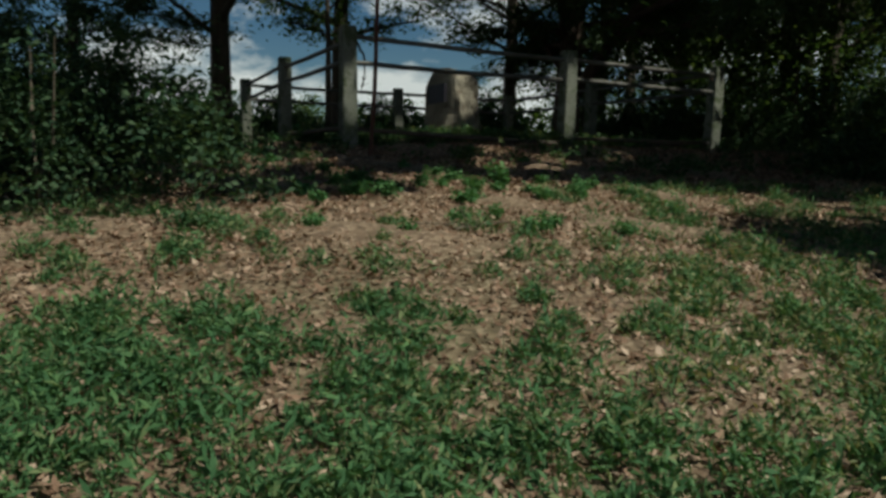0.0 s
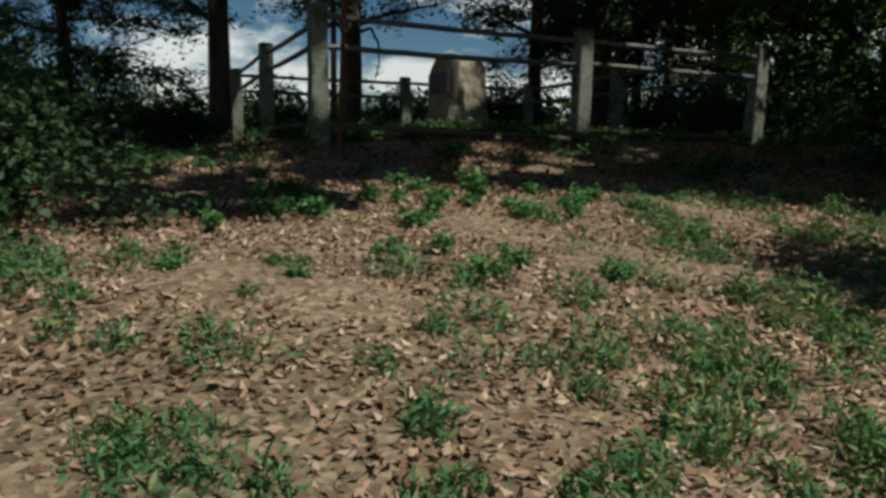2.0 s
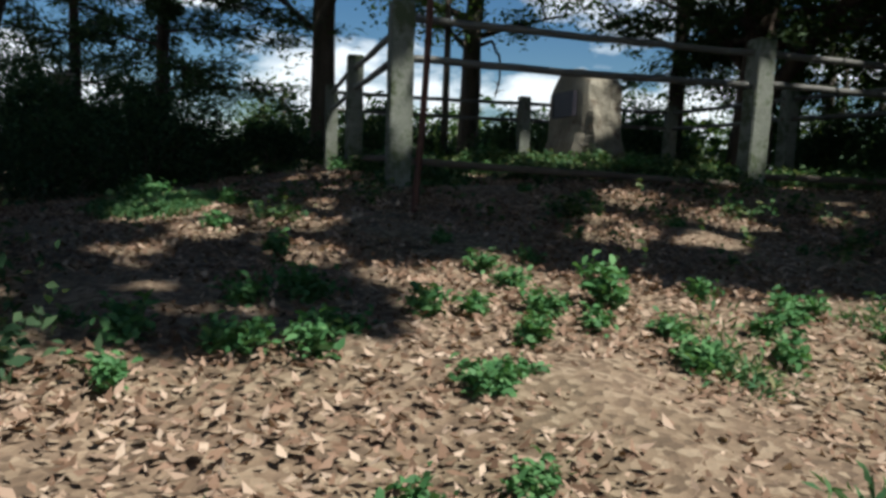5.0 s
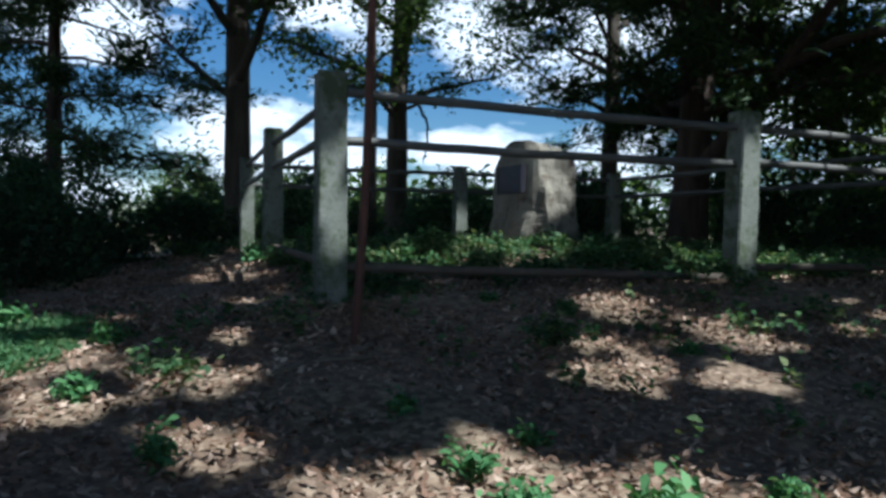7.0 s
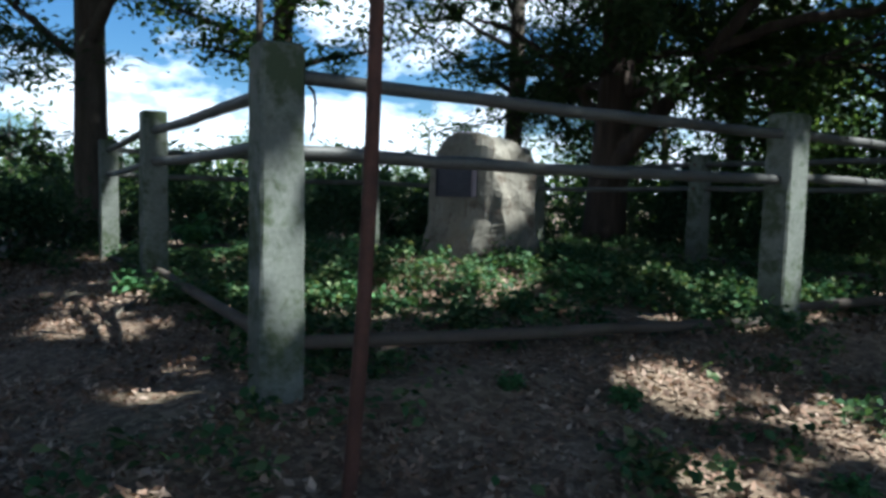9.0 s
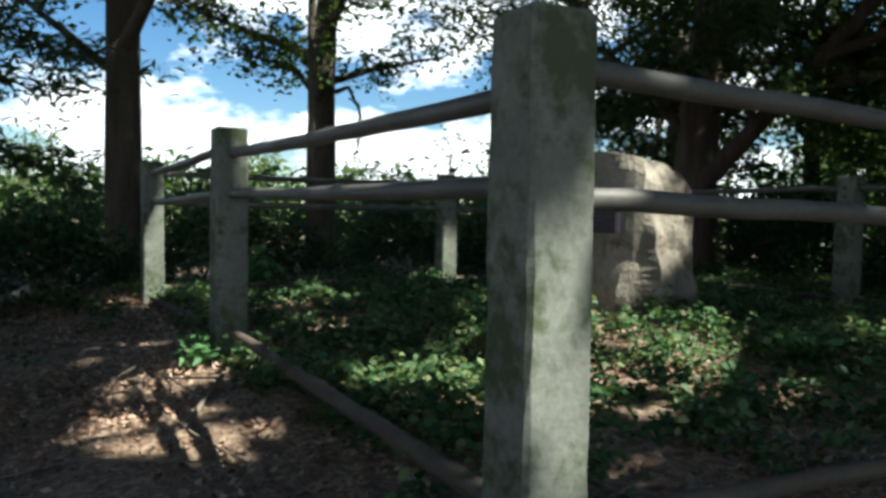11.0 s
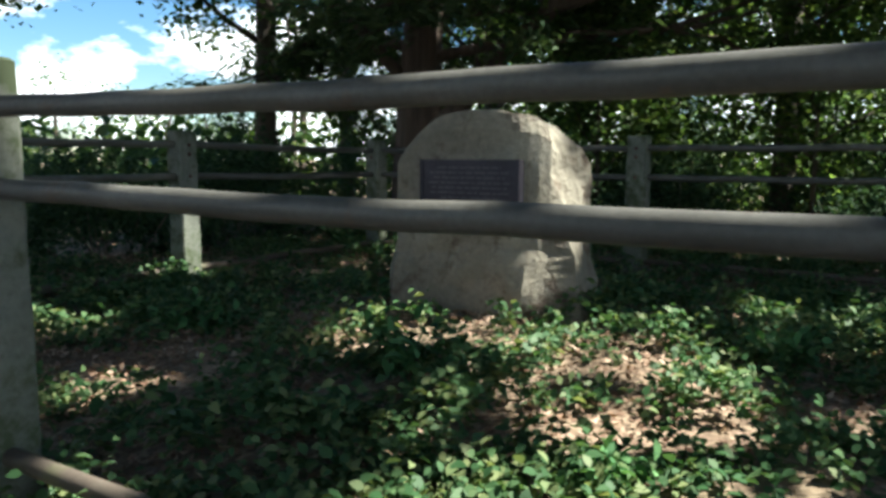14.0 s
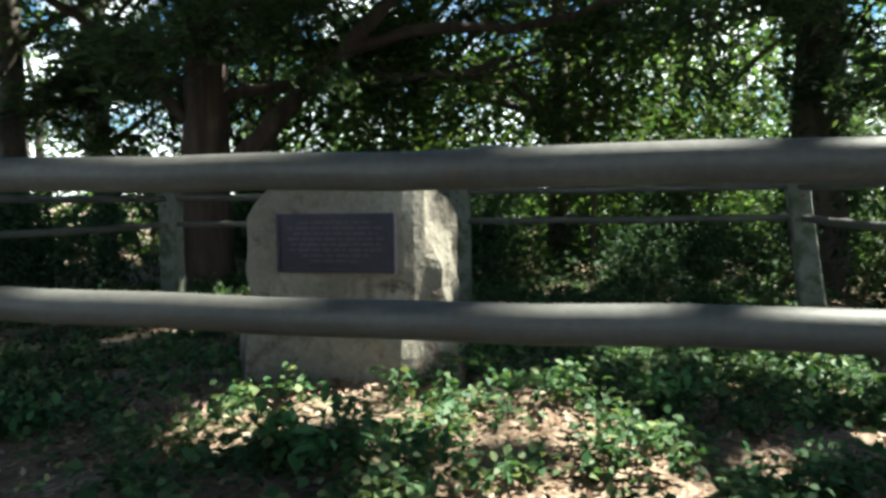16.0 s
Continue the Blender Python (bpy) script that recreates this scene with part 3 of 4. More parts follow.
        q = q[rng.uniform(0, 1, len(q)) > 0.4 * high]
    mesh_ob("crown", q.reshape(-1, 3), np.arange(4 * len(q)).reshape(-1, 4), mat_l, ob)
    return ob


tree(-9.8, 0.14, 17, 0.26, 11, "broad", 2.6, 4.4, 30, 46, "tall dark-barked oak with sparse green crown behind the fence", size=1.15)
oak = tree(-12.6, 3.95, 14, 0.27, 12, "broad", 3.0, 3.4, 22, 46, "forked dark oak trunk with green leaves beyond the fence", size=1.15)
tree(-8.8, 2.45, 9, 0.08, 13, "broad", 3.2, 1.5, 10, 30, "slender dark sapling beside a larger oak")
tree(-10.9, 8.7, 14, 0.22, 14, "broad", 2.2, 3.6, 22, 46, "straight dark oak trunk behind the fence corner", size=1.15)
cedar = tree(-7.3, 8.2, 12, 0.35, 15, "cedar", 2.5, 4.2, 34, 52, "massive old red cedar with many spreading dead limbs", (0.03, 0.02), 1.3)
big = tree(0.75, 10.0, 17, 0.36, 16, "broad", 3.4, 4.8, 28, 40, "thick ivy-clad trunk behind the back fence corner", size=1.15)
tree(-5.9, 14.6, 13, 0.28, 17, "broad", 2.6, 3.6, 20, 30, "dark tree trunk deep in the wood", size=1.4)
tree(-10.4, -3.05, 10, 0.16, 18, "cedar", 1.9, 2.9, 30, 34, "young pine with level branches at the edge of the field", size=1.25)
tree(-14.5, -5.5, 10, 0.18, 19, "cedar", 1.4, 3.0, 28, 30, "dark pine standing at the field edge", size=1.4)
for k, (x, y, h, kd) in enumerate([(5.2, 9.6, 12, "cedar"), (-0.8, 14.0, 12, "broad"), (-3.5, 17.5, 13, "broad"), (-9.0, 13.5, 12, "broad"), (-13.5, 14.0, 12, "broad"), (-2.9, 12.2, 11, "broad")]):
    tree(x, y, h, 0.2, 200 + k, kd, 1.3 if kd == "cedar" else 2.2, 3.2, 20, 26, "dark evergreen in the shaded wood" if kd == "cedar" else "leafy tree in the wood behind the fence", size=1.4)
# out of view: its lean is set by where the crown's shadow must fall
tree(5.6, 5.9, 17, 0.30, 31, "broad", 5.0, 3.9, 40, 62, "tall leaning leafy oak out of view, added to shade the mound", (0.15, -0.14), size=1.4)
tree(7.3, 3.1, 3.6, 0.05, 34, "broad", 1.0, 1.0, 12, 40, "small leafy sapling beside the slope", sapling=True)
tree(1.9, 8.0, 13, 0.24, 35, "cedar", 2.4, 3.2, 32, 50, "dark cedar close behind the fence corner", size=1.3)
# unseen oak, added and spread wide to keep sun off the plot
tree(4.2, 6.7, 18, 0.28, 37, "broad", 8.5, 4.6, 42, 60, "unseen tall oak, added leaning over the plot to shade it", (0.03, -0.19), size=1.4)
tree(3.8, 7.4, 14, 0.26, 32, "cedar", 2.6, 3.8, 34, 48, "dark cedar overhanging the corner of the plot", (0.05, 0.03), size=1.3)
# one more unseen crown on the sun's side, added to stop stray sunlight
tree(6.5, 7.6, 17, 0.28, 38, "broad", 7.0, 5.2, 40, 60, "unseen tall oak, added leaning towards the plot to block sun", (-0.2, -0.2), size=1.5)
# unseen oaks added on the south side to cut the open sky's light
for k, (x, y, lean) in enumerate([(1.2, -8.6, (-0.08, 0.36)), (-5.2, -9.0, (0.08, 0.42)), (6.8, -9.6, (-0.06, 0.1))]):
    tree(x, y, 19, 0.3, 260 + k, "broad", 6.0, 6.4, 42, 46, "unseen tall oak, added beside the mound to hold back sky light", lean, size=1.5)
# canopy added overhead, out of view, only to deepen the shade below
for k, (x, y, lean) in enumerate([(-1.6, -5.6, (0.02, 0.22)), (-4.8, -6.4, (0.0, 0.34)), (2.3, -6.3, (-0.12, 0.2)), (-9.5, -6.8, (0.2, 0.3))]):
    tree(x, y, 18, 0.28, 270 + k, "broad", 7.5, 7.0, 44, 60, "unseen tall oak, its dense crown added over the plot for shade", lean, size=1.7)


for k, (x, y, h) in enumerate([(-5.0, 9.6, 4.0), (-2.2, 10.4, 4.2), (2.6, 10.2, 4.2), (-8.9, 9.9, 4.0), (-0.4, 12.4, 5.0)]):
    tree(x, y, h, 0.04, 400 + k, "broad", 1.0, 1.3, 14, 20, "light green leafy sapling under the taller trees", size=1.1)


def dead_limb(parent, pts, r0, r1, seed, mat):
    rng = np.random.default_rng(seed)
    pts = np.array(pts, float)
    t = np.linspace(0, len(pts) - 1, 4 * len(pts))
    fine = np.stack([np.interp(t, np.arange(len(pts)), pts[:, k]) for k in range(3)], -1)
    for _ in range(2):
        fine[1:-1] = (fine[:-2] + 2 * fine[1:-1] + fine[2:]) / 4
    fine += rng.normal(0, 0.015, fine.shape)
    tubes = [tube(fine, np.linspace(r0, r1, len(fine)), 8, 0.08, rng)]
    for k in range(7):
        i = rng.integers(len(fine) // 3, len(fine) - 1)
        d = rng.normal(0, 1, 3)
        d[2] = abs(d[2]) * 0.6
        e = fine[i] + d / np.linalg.norm(d) * rng.uniform(0.3, 0.9) * min(1.0, r0 * 12)
        tubes.append(tube(np.array([fine[i], (fine[i] + e) / 2 + rng.normal(0, 0.05, 3), e]), [r1 * 1.2 + 0.006, 0.008, 0.003], 5))
    v, f = joined(tubes)
    mesh_ob("limb", v, f, mat, parent, "bare dead limb", smooth=True)


dead_limb(cedar, [(0.1, 0, 1.3), (0.8, 0.1, 2.0), (1.7, 0.3, 2.9), (2.6, 0.5, 3.8), (3.4, 0.6, 4.8)], 0.17, 0.07, 1, CEDAR_BARK)
dead_limb(cedar, [(1.9, 0.3, 3.1), (3.0, 0.6, 3.45), (4.3, 0.8, 3.35), (5.6, 1.0, 3.7), (6.8, 1.2, 4.0)], 0.10, 0.03, 2, CEDAR_BARK)
dead_limb(cedar, [(1.4, 0.2, 2.6), (2.4, 0.4, 2.8), (3.6, 0.5, 2.75), (4.6, 0.6, 2.9)], 0.06, 0.02, 3, CEDAR_BARK)
dead_limb(cedar, [(-0.1, 0, 2.2), (-0.8, -0.5, 3.2), (-1.6, -0.9, 3.9), (-2.6, -1.2, 4.3)], 0.10, 0.03, 4, CEDAR_BARK)
dead_limb(cedar, [(0.0, -0.1, 3.0), (0.9, -0.9, 3.7), (1.9, -1.6, 4.0), (3.0, -2.2, 4.5)], 0.09, 0.03, 5, CEDAR_BARK)
dead_limb(oak, [(0.0, 0.1, 3.3), (0.15, 0.45, 3.5), (0.2, 0.68, 3.1), (0.2, 0.72, 2.6), (0.18, 0.62, 2.1)], 0.05, 0.015, 6, BARK)


def trunk_ivy():
    rng = np.random.default_rng(61)
    a, z = rng.uniform(0, 6.28, 420), rng.uniform(0.1, 4.2, 420)
    c = np.stack([np.cos(a) * 0.40, np.sin(a) * 0.40, z], -1)
    v, f = leaves(rng, c, 7, 0.07, 0.09, 0.07, 0.1)
    mesh_ob("ivy", v, f, BUSH_LEAF, big, "ivy climbing the trunk")


trunk_ivy()


# ---- shrubs ----
def shrub(x, y, rx, ry, h, n, seed, label, size=1.0, stems=9):
    rng = np.random.default_rng(seed)
    g = rise_at(x, y)
    ob = thing("shrub", x, y, g, label, "shrub", "undergrowth")
    tubes, centres = [], []
    for k in range(stems):
        a, d = rng.uniform(0, 6.28), math.sqrt(rng.uniform(0, 1))
        tip = np.array([math.cos(a) * d * rx * 0.85, math.sin(a) * d * ry * 0.85, h * rng.uniform(0.55, 1.0) * (1 - 0.35 * d * d)])
        root = np.array([tip[0] * 0.3, tip[1] * 0.3, -0.1])
        mid = (root + tip) / 2 + rng.normal(0, 0.1, 3)
        tubes.append(tube(np.array([root, mid, tip]), [0.02, 0.013, 0.004], 5))
        centres += [mid + (tip - mid) * w for w in (0.1, 0.5, 0.9)]
    for k in range(n):
        a, d, u = rng.uniform(0, 6.28), rng.uniform(0.35, 1.0) ** 0.5, rng.uniform(0.04, 1)
        lump = 1 + 0.22 * math.sin(3 * a + seed) + 0.12 * math.sin(7 * a + 2 * seed)
        c = math.sqrt(max(0.0, 1 - u * u)) * 0.8 + 0.2 * (1 - u)
        centres.append(np.array([math.cos(a) * d * rx * lump * c, math.sin(a) * d * ry * lump * c, h * u * (0.85 + 0.25 * math.sin(2 * a + seed)) + rng.normal(0, 0.05)]))
    for v, f in tubes:
        mesh_ob("stem", v, f, DEAD_TWIG, ob)
    v, f = leaves(rng, centres, 46 if size < 1 else 29, 0.12 * size ** 0.5, 0.07 * size, 0.036 * size, 0.25)
    v[:, 2] = np.maximum(v[:, 2], -0.05)
    mesh_ob("foliage", v, f, BUSH_LEAF, ob)
    return ob


SHRUBS = [(3.3, -3.3, 1.35, 1.5, 1.25, 330), (1.2, -4.9, 1.5, 1.3, 1.4, 260), (5.2, -4.9, 1.2, 1.2, 0.9, 240), (-2.0, -5.2, 1.6, 1.2, 1.5, 240), (-2.4, -3.3, 1.2, 0.9, 1.35, 220), (-4.4, -2.7, 1.2, 0.9, 1.3, 220), (-6.6, -2.2, 1.1, 0.9, 1.2, 200), (0.2, -3.9, 1.0, 0.8, 1.1, 180),
          (-5.0, -3.9, 1.4, 1.3, 1.3, 220), (-7.6, -3.0, 1.5, 1.3, 1.4, 220), (-8.2, -0.9, 1.0, 1.3, 1.0, 180), (-8.9, 1.4, 1.1, 1.4, 1.2, 200), (-9.0, 4.3, 1.2, 1.6, 1.2, 220),
          (-9.0, 6.6, 1.2, 1.4, 1.3, 220), (-6.0, 9.3, 1.4, 1.0, 1.1, 200), (-3.8, 8.9, 1.3, 0.9, 1.0, 180), (-0.9, 9.2, 1.3, 0.9, 0.9, 180), (2.2, 8.6, 1.3, 1.0, 0.9, 180),
          (2.4, 6.3, 0.9, 0.9, 0.5, 110), (-7.5, 11.0, 1.6, 1.2, 2.0, 240), (-4.6, 11.5, 1.8, 1.2, 2.2, 260), (-1.5, 11.8, 1.7, 1.2, 2.1, 250), (1.4, 11.4, 1.7, 1.2, 2.2, 250), (3.6, 9.0, 1.4, 1.2, 1.6, 220), (-10.5, 7.5, 1.4, 1.6, 1.9, 220), (-10.8, 11.5, 1.8, 1.6, 2.2, 240), (-12.0, -5.5, 2.2, 2.0, 1.7, 260), (-14.0, 0.5, 2.0, 2.4, 1.9, 260), (-14.5, 6.0, 2.0, 2.6, 1.9, 260)]
for k, (x, y, rx, ry, h, n) in enumerate(SHRUBS):
    shrub(x, y, rx, ry, h, n, 300 + k, "dense dark green shrub beside the mound" if x > -4 and y < 0 else "tangled green undergrowth behind the fence", 0.75 if x > -3 and y < 0 else 1.2)


# ---- ground cover ----
def on_ground(rng, n, x0, x1, y0, y1):
    return rng.uniform(x0, x1, n), rng.uniform(y0, y1, n)


def flat_leaves(rng, x, y, lift, length, width, tilt):
    n = len(x)
    c = np.stack([x, y, rise(x, y) + lift], -1)
    nor = np.stack([rng.normal(0, tilt, n), rng.normal(0, tilt, n), np.ones(n)], -1)
    nor /= np.linalg.norm(nor, axis=1, keepdims=True)
    u = rng.normal(0, 1, (n, 3))
    u -= nor * (u * nor).sum(1, keepdims=True)
    u /= np.linalg.norm(u, axis=1, keepdims=True)
    w = np.cross(nor, u)
    s = rng.uniform(0.5, 1.4, (n, 1))
    L, W = length * s, width * s
    curl = nor * L * rng.uniform(-0.05, 0.28, (n, 1))
    v = np.stack([c - u * L * 0.5 + curl, c + w * W * 0.5, c + u * L * 0.5 + curl, c - w * W * 0.5], 1)
    return v.reshape(-1, 3), np.arange(4 * n).reshape(-1, 4)


def leaf_litter():
    rng = np.random.default_rng(21)
    x, y = on_ground(rng, 250000, -9, 11.5, -6, 9)
    keep = rng.uniform(0, 1, len(x)) < np.where((x < 0.2) & (y > -0.2), 0.65, 1.0)
    x, y = x[keep], y[keep]
    v, f = flat_leaves(rng, x, y, 0.012 + rng.uniform(0, 0.016, len(x)), 0.045, 0.021, 0.5)
    ob = mesh_ob("leaf_litter", v, f, DRY_LEAF)
    tagged(ob, "carpet of dry brown fallen leaves over the ground", "leaf litter", kind="stuff")


def grass():
    """Tufts of low broad-leaved weeds and short blades, crowding together down the slope."""
    rng = np.random.default_rng(22)
    x, y = on_ground(rng, 6600, 3.0, 12, -6.5, 4.8)
    dens = 0.40 * patchy(x, y, 5, 0.42) + 0.20 * patchy(x, y, 6, 1.7) + np.clip((x - 5.0) * 0.32, -0.45, 0.62) + np.clip(np.abs(y + 0.6) - 0.8, 0, 2) * 0.24 - 0.08
    keep = dens > rng.uniform(0.0, 1.0, len(x))
    x, y = x[keep], y[keep]
    a, d = rng.uniform(0, 6.28, 160), np.sqrt(rng.uniform(0, 1, 160))
    x, y = np.concatenate([x, 0.35 + 0.75 * d * np.cos(a)]), np.concatenate([y, -1.8 + 0.42 * d * np.sin(a)])
    size = (0.45 + 0.75 * rng.uniform(0, 1, len(x)) ** 1.5) * np.where(x < 2, 0.6, 1.0)
    per = 84
    n = len(x) * per
    a, q = rng.uniform(0, 6.28, n), rng.uniform(0, 1, n) ** 0.6
    sz = np.repeat(size, per)
    r = 0.15 * sz * q * (1 + 0.3 * np.sin(3 * a + np.repeat(rng.uniform(0, 6.28, len(x)), per)))
    px, py = np.repeat(x, per) + r * np.cos(a), np.repeat(y, per) + r * np.sin(a)
    lift = 0.012 + 0.15 * sz * (1 - q * q) * rng.uniform(0.1, 1.0, n)
    c = np.stack([px, py, rise(px, py) + lift], -1)
    out = np.stack([np.cos(a) * 0.8, np.sin(a) * 0.8, rng.uniform(-0.1, 1.6, n)], -1)
    v, f = leaves(rng, c, 1, 0.008, 0.050, 0.012, 0.1, out)
    ob = mesh_ob("grass", v, f, GRASS_BLADE)
    tagged(ob, "tufts of low green weeds and short grass among dry leaves", "grass", kind="stuff")
    per = 16
    n = len(x) * per
    bx, by = np.repeat(x, per) + rng.normal(0, 0.06, n), np.repeat(y, per) + rng.normal(0, 0.06, n)
    b = np.stack([bx, by, rise(bx, by) - 0.004], -1)
    a, ln = rng.uniform(0, 6.28, n), rng.uniform(0.04, 0.12, n)
    bend = rng.uniform(0.2, 1.5, n)
    d = np.stack([np.cos(a) * bend, np.sin(a) * bend, np.ones(n)], -1)
    side = np.stack([-np.sin(a), np.cos(a), np.zeros(n)], -1) * rng.uniform(0.002, 0.0045, n)[:, None]
    v = np.stack([b - side, b + side, b + d * ln[:, None]], 1).reshape(-1, 3)
    mesh_ob("blades", v, np.arange(3 * n).reshape(-1, 3), GRASS_BLADE, ob)


def creeper():
    rng = np.random.default_rng(23)
    x, y = on_ground(rng, 74000, -7.5, 2.8, -2.2, 8.5)
    inside = (x < 0.0) & (y > -0.1)
    dens = patchy(x, y, 9, 0.4) * 0.5 + patchy(x, y, 12, 1.6) * 0.35 + np.where(inside, 0.08 + 0.1 * ((x > -3.0) & (x < -0.2) & (y > 0.2) & (y < 3.4)) + 0.3 * ((x > -1.9) & (x < -0.2) & (y > 2.5) & (y < 4.4)), np.where((x > 0) & (y > 0.6), -0.5, -0.75))
    keep = dens > rng.uniform(-0.05, 0.75, len(x))
    x, y = x[keep], y[keep]
    h = rng.uniform(0.02, 0.12, len(x)) + 0.07 * np.clip(patchy(x, y, 10, 0.5), -0.3, 1.2)
    c = np.stack([x, y, rise(x, y) + np.maximum(h, 0.015)], -1)
    v, f = leaves(rng, c, 5, 0.034, 0.050, 0.033, 0.55, full=True)
    ob = mesh_ob("ground_creeper", v, f, IVY_LEAF)
    tagged(ob, "low green creeper covering the plot inside the fence", "creeper", kind="stuff")


leaf_litter()
grass()
creeper()


def weed(x, y, h, seed, label="leafy green weed sprouting from dry leaves"):
    rng = np.random.default_rng(seed)
    ob = thing("weed", x, y, rise_at(x, y), label, "weed", "weeds on the slope")
    tubes, lv, lf, at = [], [], [], 0
    for k in range(rng.integers(4, 7)):
        a = rng.uniform(0, 6.28)
        tip = np.array([math.cos(a) * h * rng.uniform(0.3, 0.9), math.sin(a) * h * rng.uniform(0.3, 0.9), h * rng.uniform(0.3, 0.85)])
        path = np.array([[0, 0, -0.03], tip * 0.5 + [0, 0, 0.05 * h], tip])
        tubes.append(tube(path, [0.005, 0.004, 0.002], 5))
        c = [path[1] * (1 - w) + tip * w for w in (-0.2, 0.1, 0.4, 0.7, 1.0)]
        v, f = leaves(rng, c, 8, 0.12 * h + 0.01, 0.23 * h + 0.014, 0.10 * h + 0.009, 0.5, full=True)
        lv.append(v)
        lf.append(f + at)
        at += len(v)
    for v, f in tubes:
        mesh_ob("stem", v, f, WEED_LEAF, ob)
    mesh_ob("leaves", np.concatenate(lv), np.concatenate(lf), WEED_LEAF, ob)


WEEDS = [(3.14, 0.4, 0.34), (3.22, 0.05, 0.22), (3.22, -0.22, 0.19), (3.23, -0.47, 0.22), (3.54, -0.12, 0.2), (3.3, 1.21, 0.2), (3.54, 0.85, 0.15), (2.98, 0.94, 0.15), (3.97, -0.38, 0.2), (2.05, -0.1, 0.16),
         (2.59, -0.03, 0.22), (2.84, 0.04, 0.16), (2.4, 0.32, 0.14), (3.84, 0.4, 0.18), (3.52, 0.47, 0.12), (3.55, -1.14, 0.24), (3.61, -0.86, 0.24), (2.99, -0.88, 0.22), (3.4, -1.49, 0.26), (3.92, -0.36, 0.14),
         (4.62, -0.78, 0.17), (4.56, -0.44, 0.16), (4.9, -0.23, 0.17), (3.38, 1.08, 0.16), (3.76, 1.34, 0.16), (0.65, 1.37, 0.16), (0.35, 0.95, 0.13), (1.54, 1.6, 0.15),
         (4.95, -1.3, 0.15), (4.61, -1.77, 0.14), (5.06, -0.45, 0.2), (5.21, 0.11, 0.16), (4.61, 1.1, 0.2), (3.69, 1.36, 0.15), (3.49, 0.49, 0.14), (3.81, 0.42, 0.2), (3.42, 0.19, 0.14), (3.88, -0.25, 0.14), (3.77, -1.49, 0.18), (3.85, 0.79, 0.2), (3.53, -1.14, 0.2), (3.07, -1.11, 0.22), (2.96, -0.88, 0.2), (3.44, -0.8, 0.2)]
for k, (x, y, h) in enumerate(WEEDS):
    weed(x, y, h * 0.6, 500 + k)
for k, (x, y, h) in enumerate([(-3.63, 2.9, 0.24), (-3.34, 2.84, 0.2), (-2.69, 1.58, 0.3), (-3.03, -0.18, 0.2), (-3.06, 3.1, 0.24), (-1.58, 1.06, 0.2), (-1.32, 2.83, 0.24), (-4.41, 1.75, 0.26)]):
    weed(x, y, h, 560 + k, "leafy green sprout among creeper inside the fence")
for k, (x, y, h) in enumerate([(-0.21, -1.88, 0.36), (-6.56, 0.91, 1), (0.68, -1.26, 0.2), (1.58, -1.35, 0.24), (2.28, -0.98, 0.2)]):
    weed(x, y, h * 0.6, 580 + k, "green weed growing in the shaded leaf litter")


def fallen_branch(x, y, ang, ln, r, seed):
    rng = np.random.default_rng(seed)
    t = np.linspace(0, ln, 9)
    px, py = x + np.cos(ang) * t + 0.06 * ln * np.sin(t * 2.1 + seed), y + np.sin(ang) * t + 0.05 * ln * np.cos(t * 1.7)
    pts = np.stack([px, py, rise(px, py) + r + 0.012 + 0.02 * rng.uniform(0, 1, 9)], -1)
    tubes = [tube(pts, np.linspace(r, r * 0.35, 9), 7, 0.1, rng)]
    for k in range(3):
        i = rng.integers(2, 7)
        e = pts[i] + np.array([*rng.normal(0, 0.25, 2), rng.uniform(0.02, 0.16)])
        tubes.append(tube(np.array([pts[i], e]), [r * 0.5, 0.003], 5))
    v, f = joined(tubes)
    o = pts[0].copy()
    ob = mesh_ob("fallen_branch", v - o, f, DEAD_TWIG, smooth=True)
    ob.location = o
    tagged(ob, "dry fallen branch lying in the leaf litter", "branch", "fallen branches")


for k, (x, y, a, ln, r) in enumerate([(-1.9, -0.55, 2.6, 1.2, 0.014), (-2.6, -1.1, 1.9, 0.6, 0.009), (-1.2, -0.5, 3.0, 0.6, 0.010), (5.0, -1.0, 2.0, 0.5, 0.009), (1.5, -0.6, 2.2, 0.7, 0.01), (-2.2, -1.4, 0.4, 0.7, 0.01), (-0.6, 4.4, 2.6, 1.3, 0.013)]):
    fallen_branch(x, y, a, ln, r, 700 + k)


def bird_box():
    x, y = -11.4, -5.05
    ob = thing("bird_box", x, y, rise_at(x, y), "weathered wooden bird box on a thin post at the field edge", "bird box")
    bm = bmesh.new()
    bmesh.ops.create_cone(bm, cap_ends=True, segments=8, radius1=0.05, radius2=0.045, depth=2.3, matrix=Matrix.Translation((0, 0, 0.9)))
    part("post", bm, WOOD, ob)
    bm = bmesh.new()
    bmesh.ops.create_cube(bm, size=1, matrix=Matrix.Translation((0, 0, 2.25)) @ Matrix.Diagonal((0.3, 0.28, 0.42, 1)))
    bmesh.ops.bevel(bm, geom=bm.edges[:], offset=0.012, segments=1, affect="EDGES")
    part("box", bm, WOOD, ob)
    bm = bmesh.new()
    bmesh.ops.create_cube(bm, size=1, matrix=Matrix.Translation((0.02, 0, 2.49)) @ Matrix.Rotation(0.15, 4, "Y") @ Matrix.Diagonal((0.4, 0.36, 0.03, 1)))
    part("lid", bm, WOOD, ob)


bird_box()


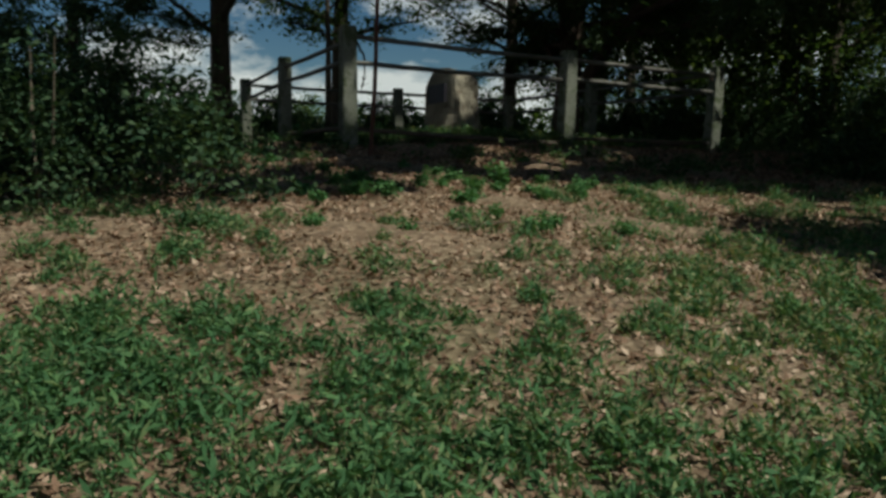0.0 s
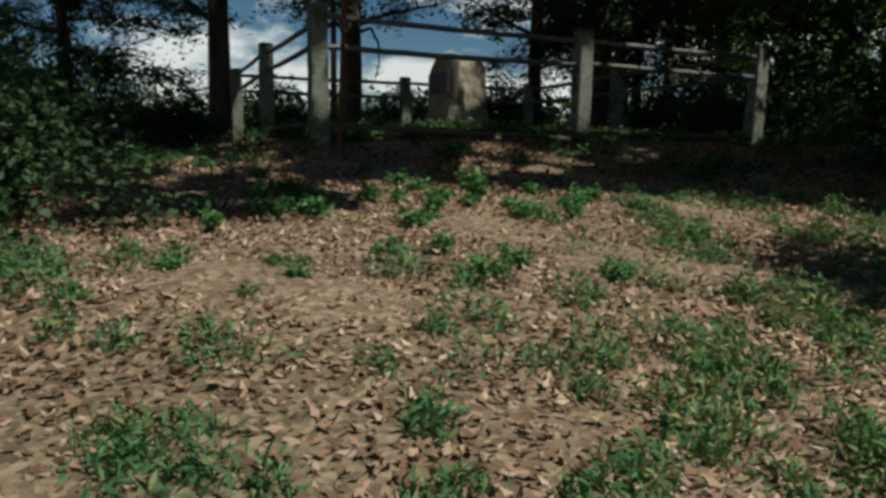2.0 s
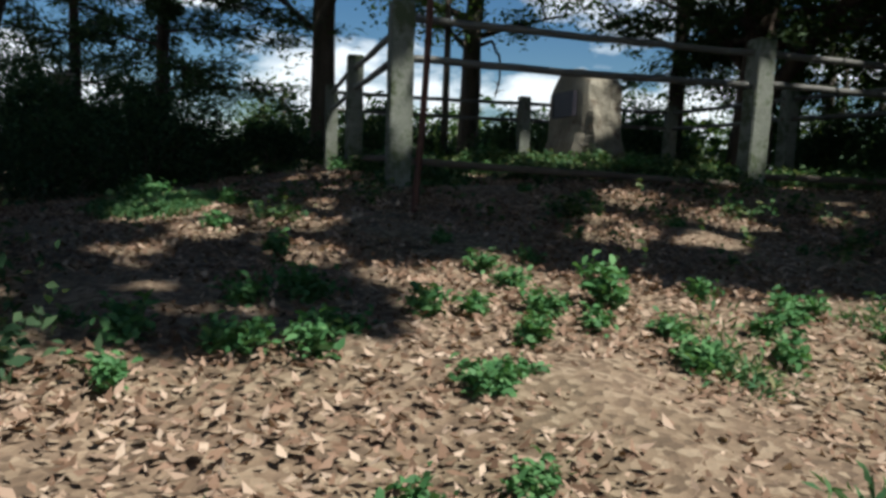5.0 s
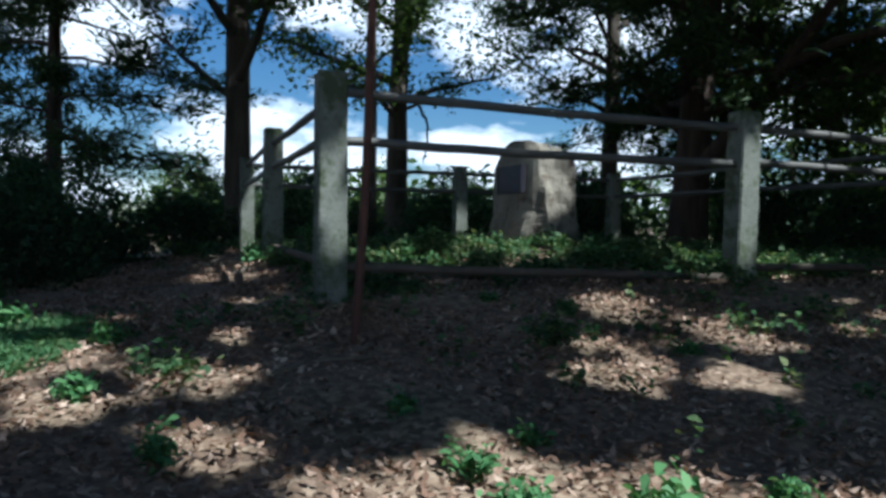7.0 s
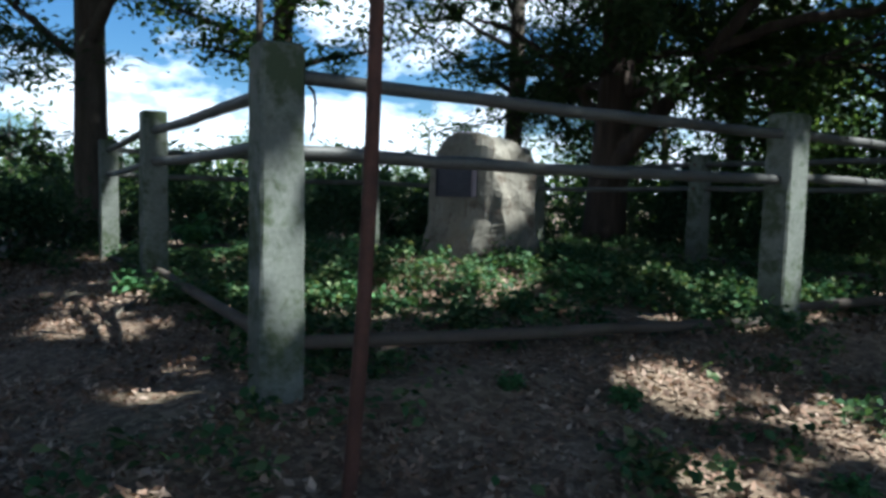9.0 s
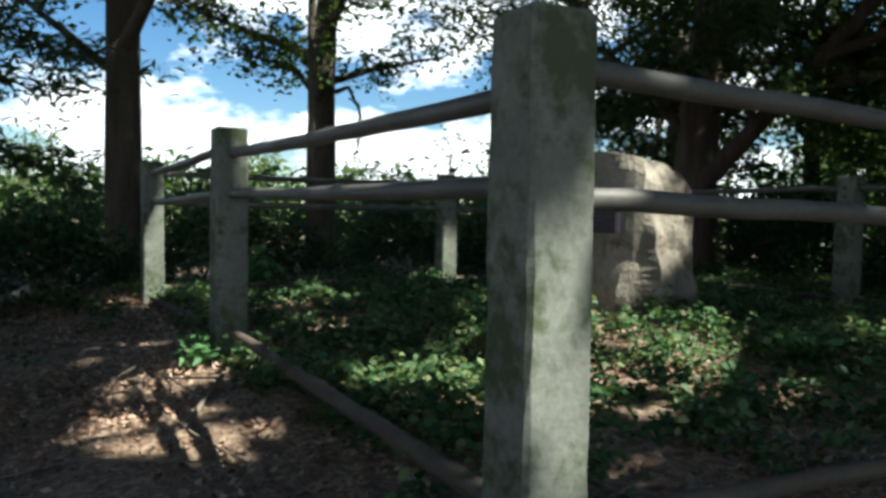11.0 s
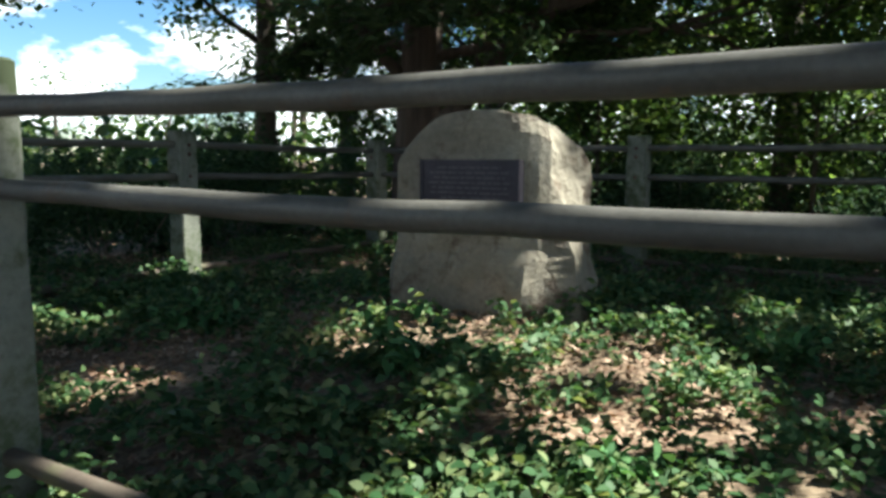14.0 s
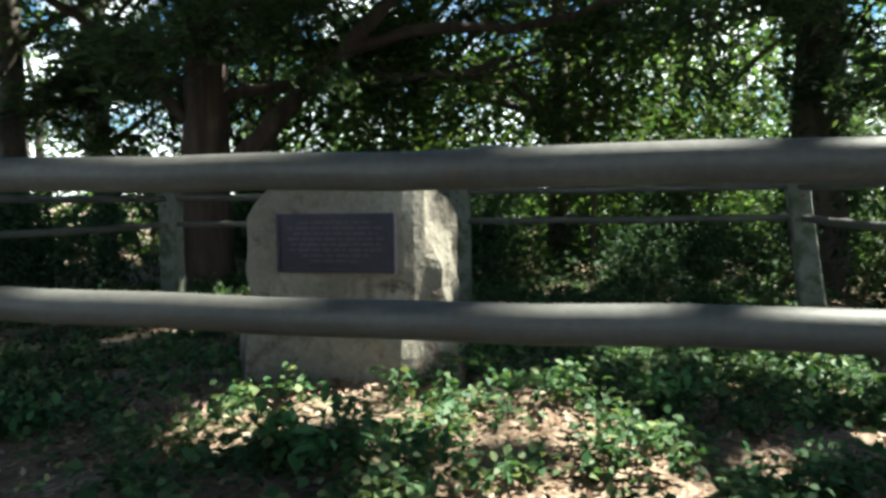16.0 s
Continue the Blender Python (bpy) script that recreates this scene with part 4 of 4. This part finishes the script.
def far_woods():
    """Trees too far off to tell apart: trunks and ragged crowns along the wood's depth and the field's far edge."""
    rng = np.random.default_rng(77)
    tubes, centres, along = [], [], []
    for k in range(210):
        a = math.radians(rng.uniform(-150, 210))
        wood = -125 < math.degrees(a) < 138
        d = rng.uniform(20, 46) if wood else rng.uniform(48, 75)
        x, y = (-2 if math.degrees(a) > 40 else 6) + d * math.cos(a), 3 + d * math.sin(a)
        g, h = rise_at(x, y), rng.uniform(9, 15) if wood else rng.uniform(3.5, 7)
        tubes.append(tube(np.array([[x, y, g - 0.3], [x + rng.normal(0, 0.2), y, g + h * 0.5], [x + rng.normal(0, 0.4), y, g + h * 0.9]]), [0.2, 0.15, 0.04], 6))
        for c in range(36):
            q = rng.uniform(0.02, 1.0)
            sp = (2.6 if wood else 2.4) * math.sqrt(max(0.05, 1 - (q - 0.35) ** 2 * 1.9)) * rng.uniform(0.3, 1.0)
            b = rng.uniform(0, 6.28)
            centres.append((x + math.cos(b) * sp, y + math.sin(b) * sp, g + h * q))
    for k in range(260):
        a, d = math.radians(rng.uniform(20, 190)), rng.uniform(13.5, 26)
        x, y = -3 + d * math.cos(a), 2 + d * math.sin(a)
        for c in range(9):
            centres.append((x + rng.normal(0, 0.8), y + rng.normal(0, 0.8), rise_at(x, y) + rng.uniform(0.05, 1.9)))
    near = []
    for k in range(200):
        a, d = math.radians(rng.uniform(38, 122)), rng.uniform(11.5, 24)
        x, y = -2 + d * math.cos(a), 1 + d * math.sin(a)
        for c in range(10):
            near.append((x + rng.normal(0, 0.7), y + rng.normal(0, 0.7), rise_at(x, y) + rng.uniform(0.1, 1.0) ** 1.4 * 5.5))
    v, f = leaves(rng, centres, 12, 0.46, 0.34, 0.21, 0.4)
    v2, f2 = leaves(rng, near, 26, 0.38, 0.17, 0.105, 0.4)
    ob = mesh_ob("far_woods", v, f, OAK_LEAF)
    # its lighter leaf colour stands in for sun on the growth
    mesh_ob("bright_growth", v2, f2, SUNLIT_LEAF, ob, "light green growth with sunlight put into its leaf colour")
    tagged(ob, "distant green woodland behind the plot and field", "woodland", kind="stuff")
    v, f = joined(tubes)
    mesh_ob("trunks", v, f, BARK, ob)


far_woods()
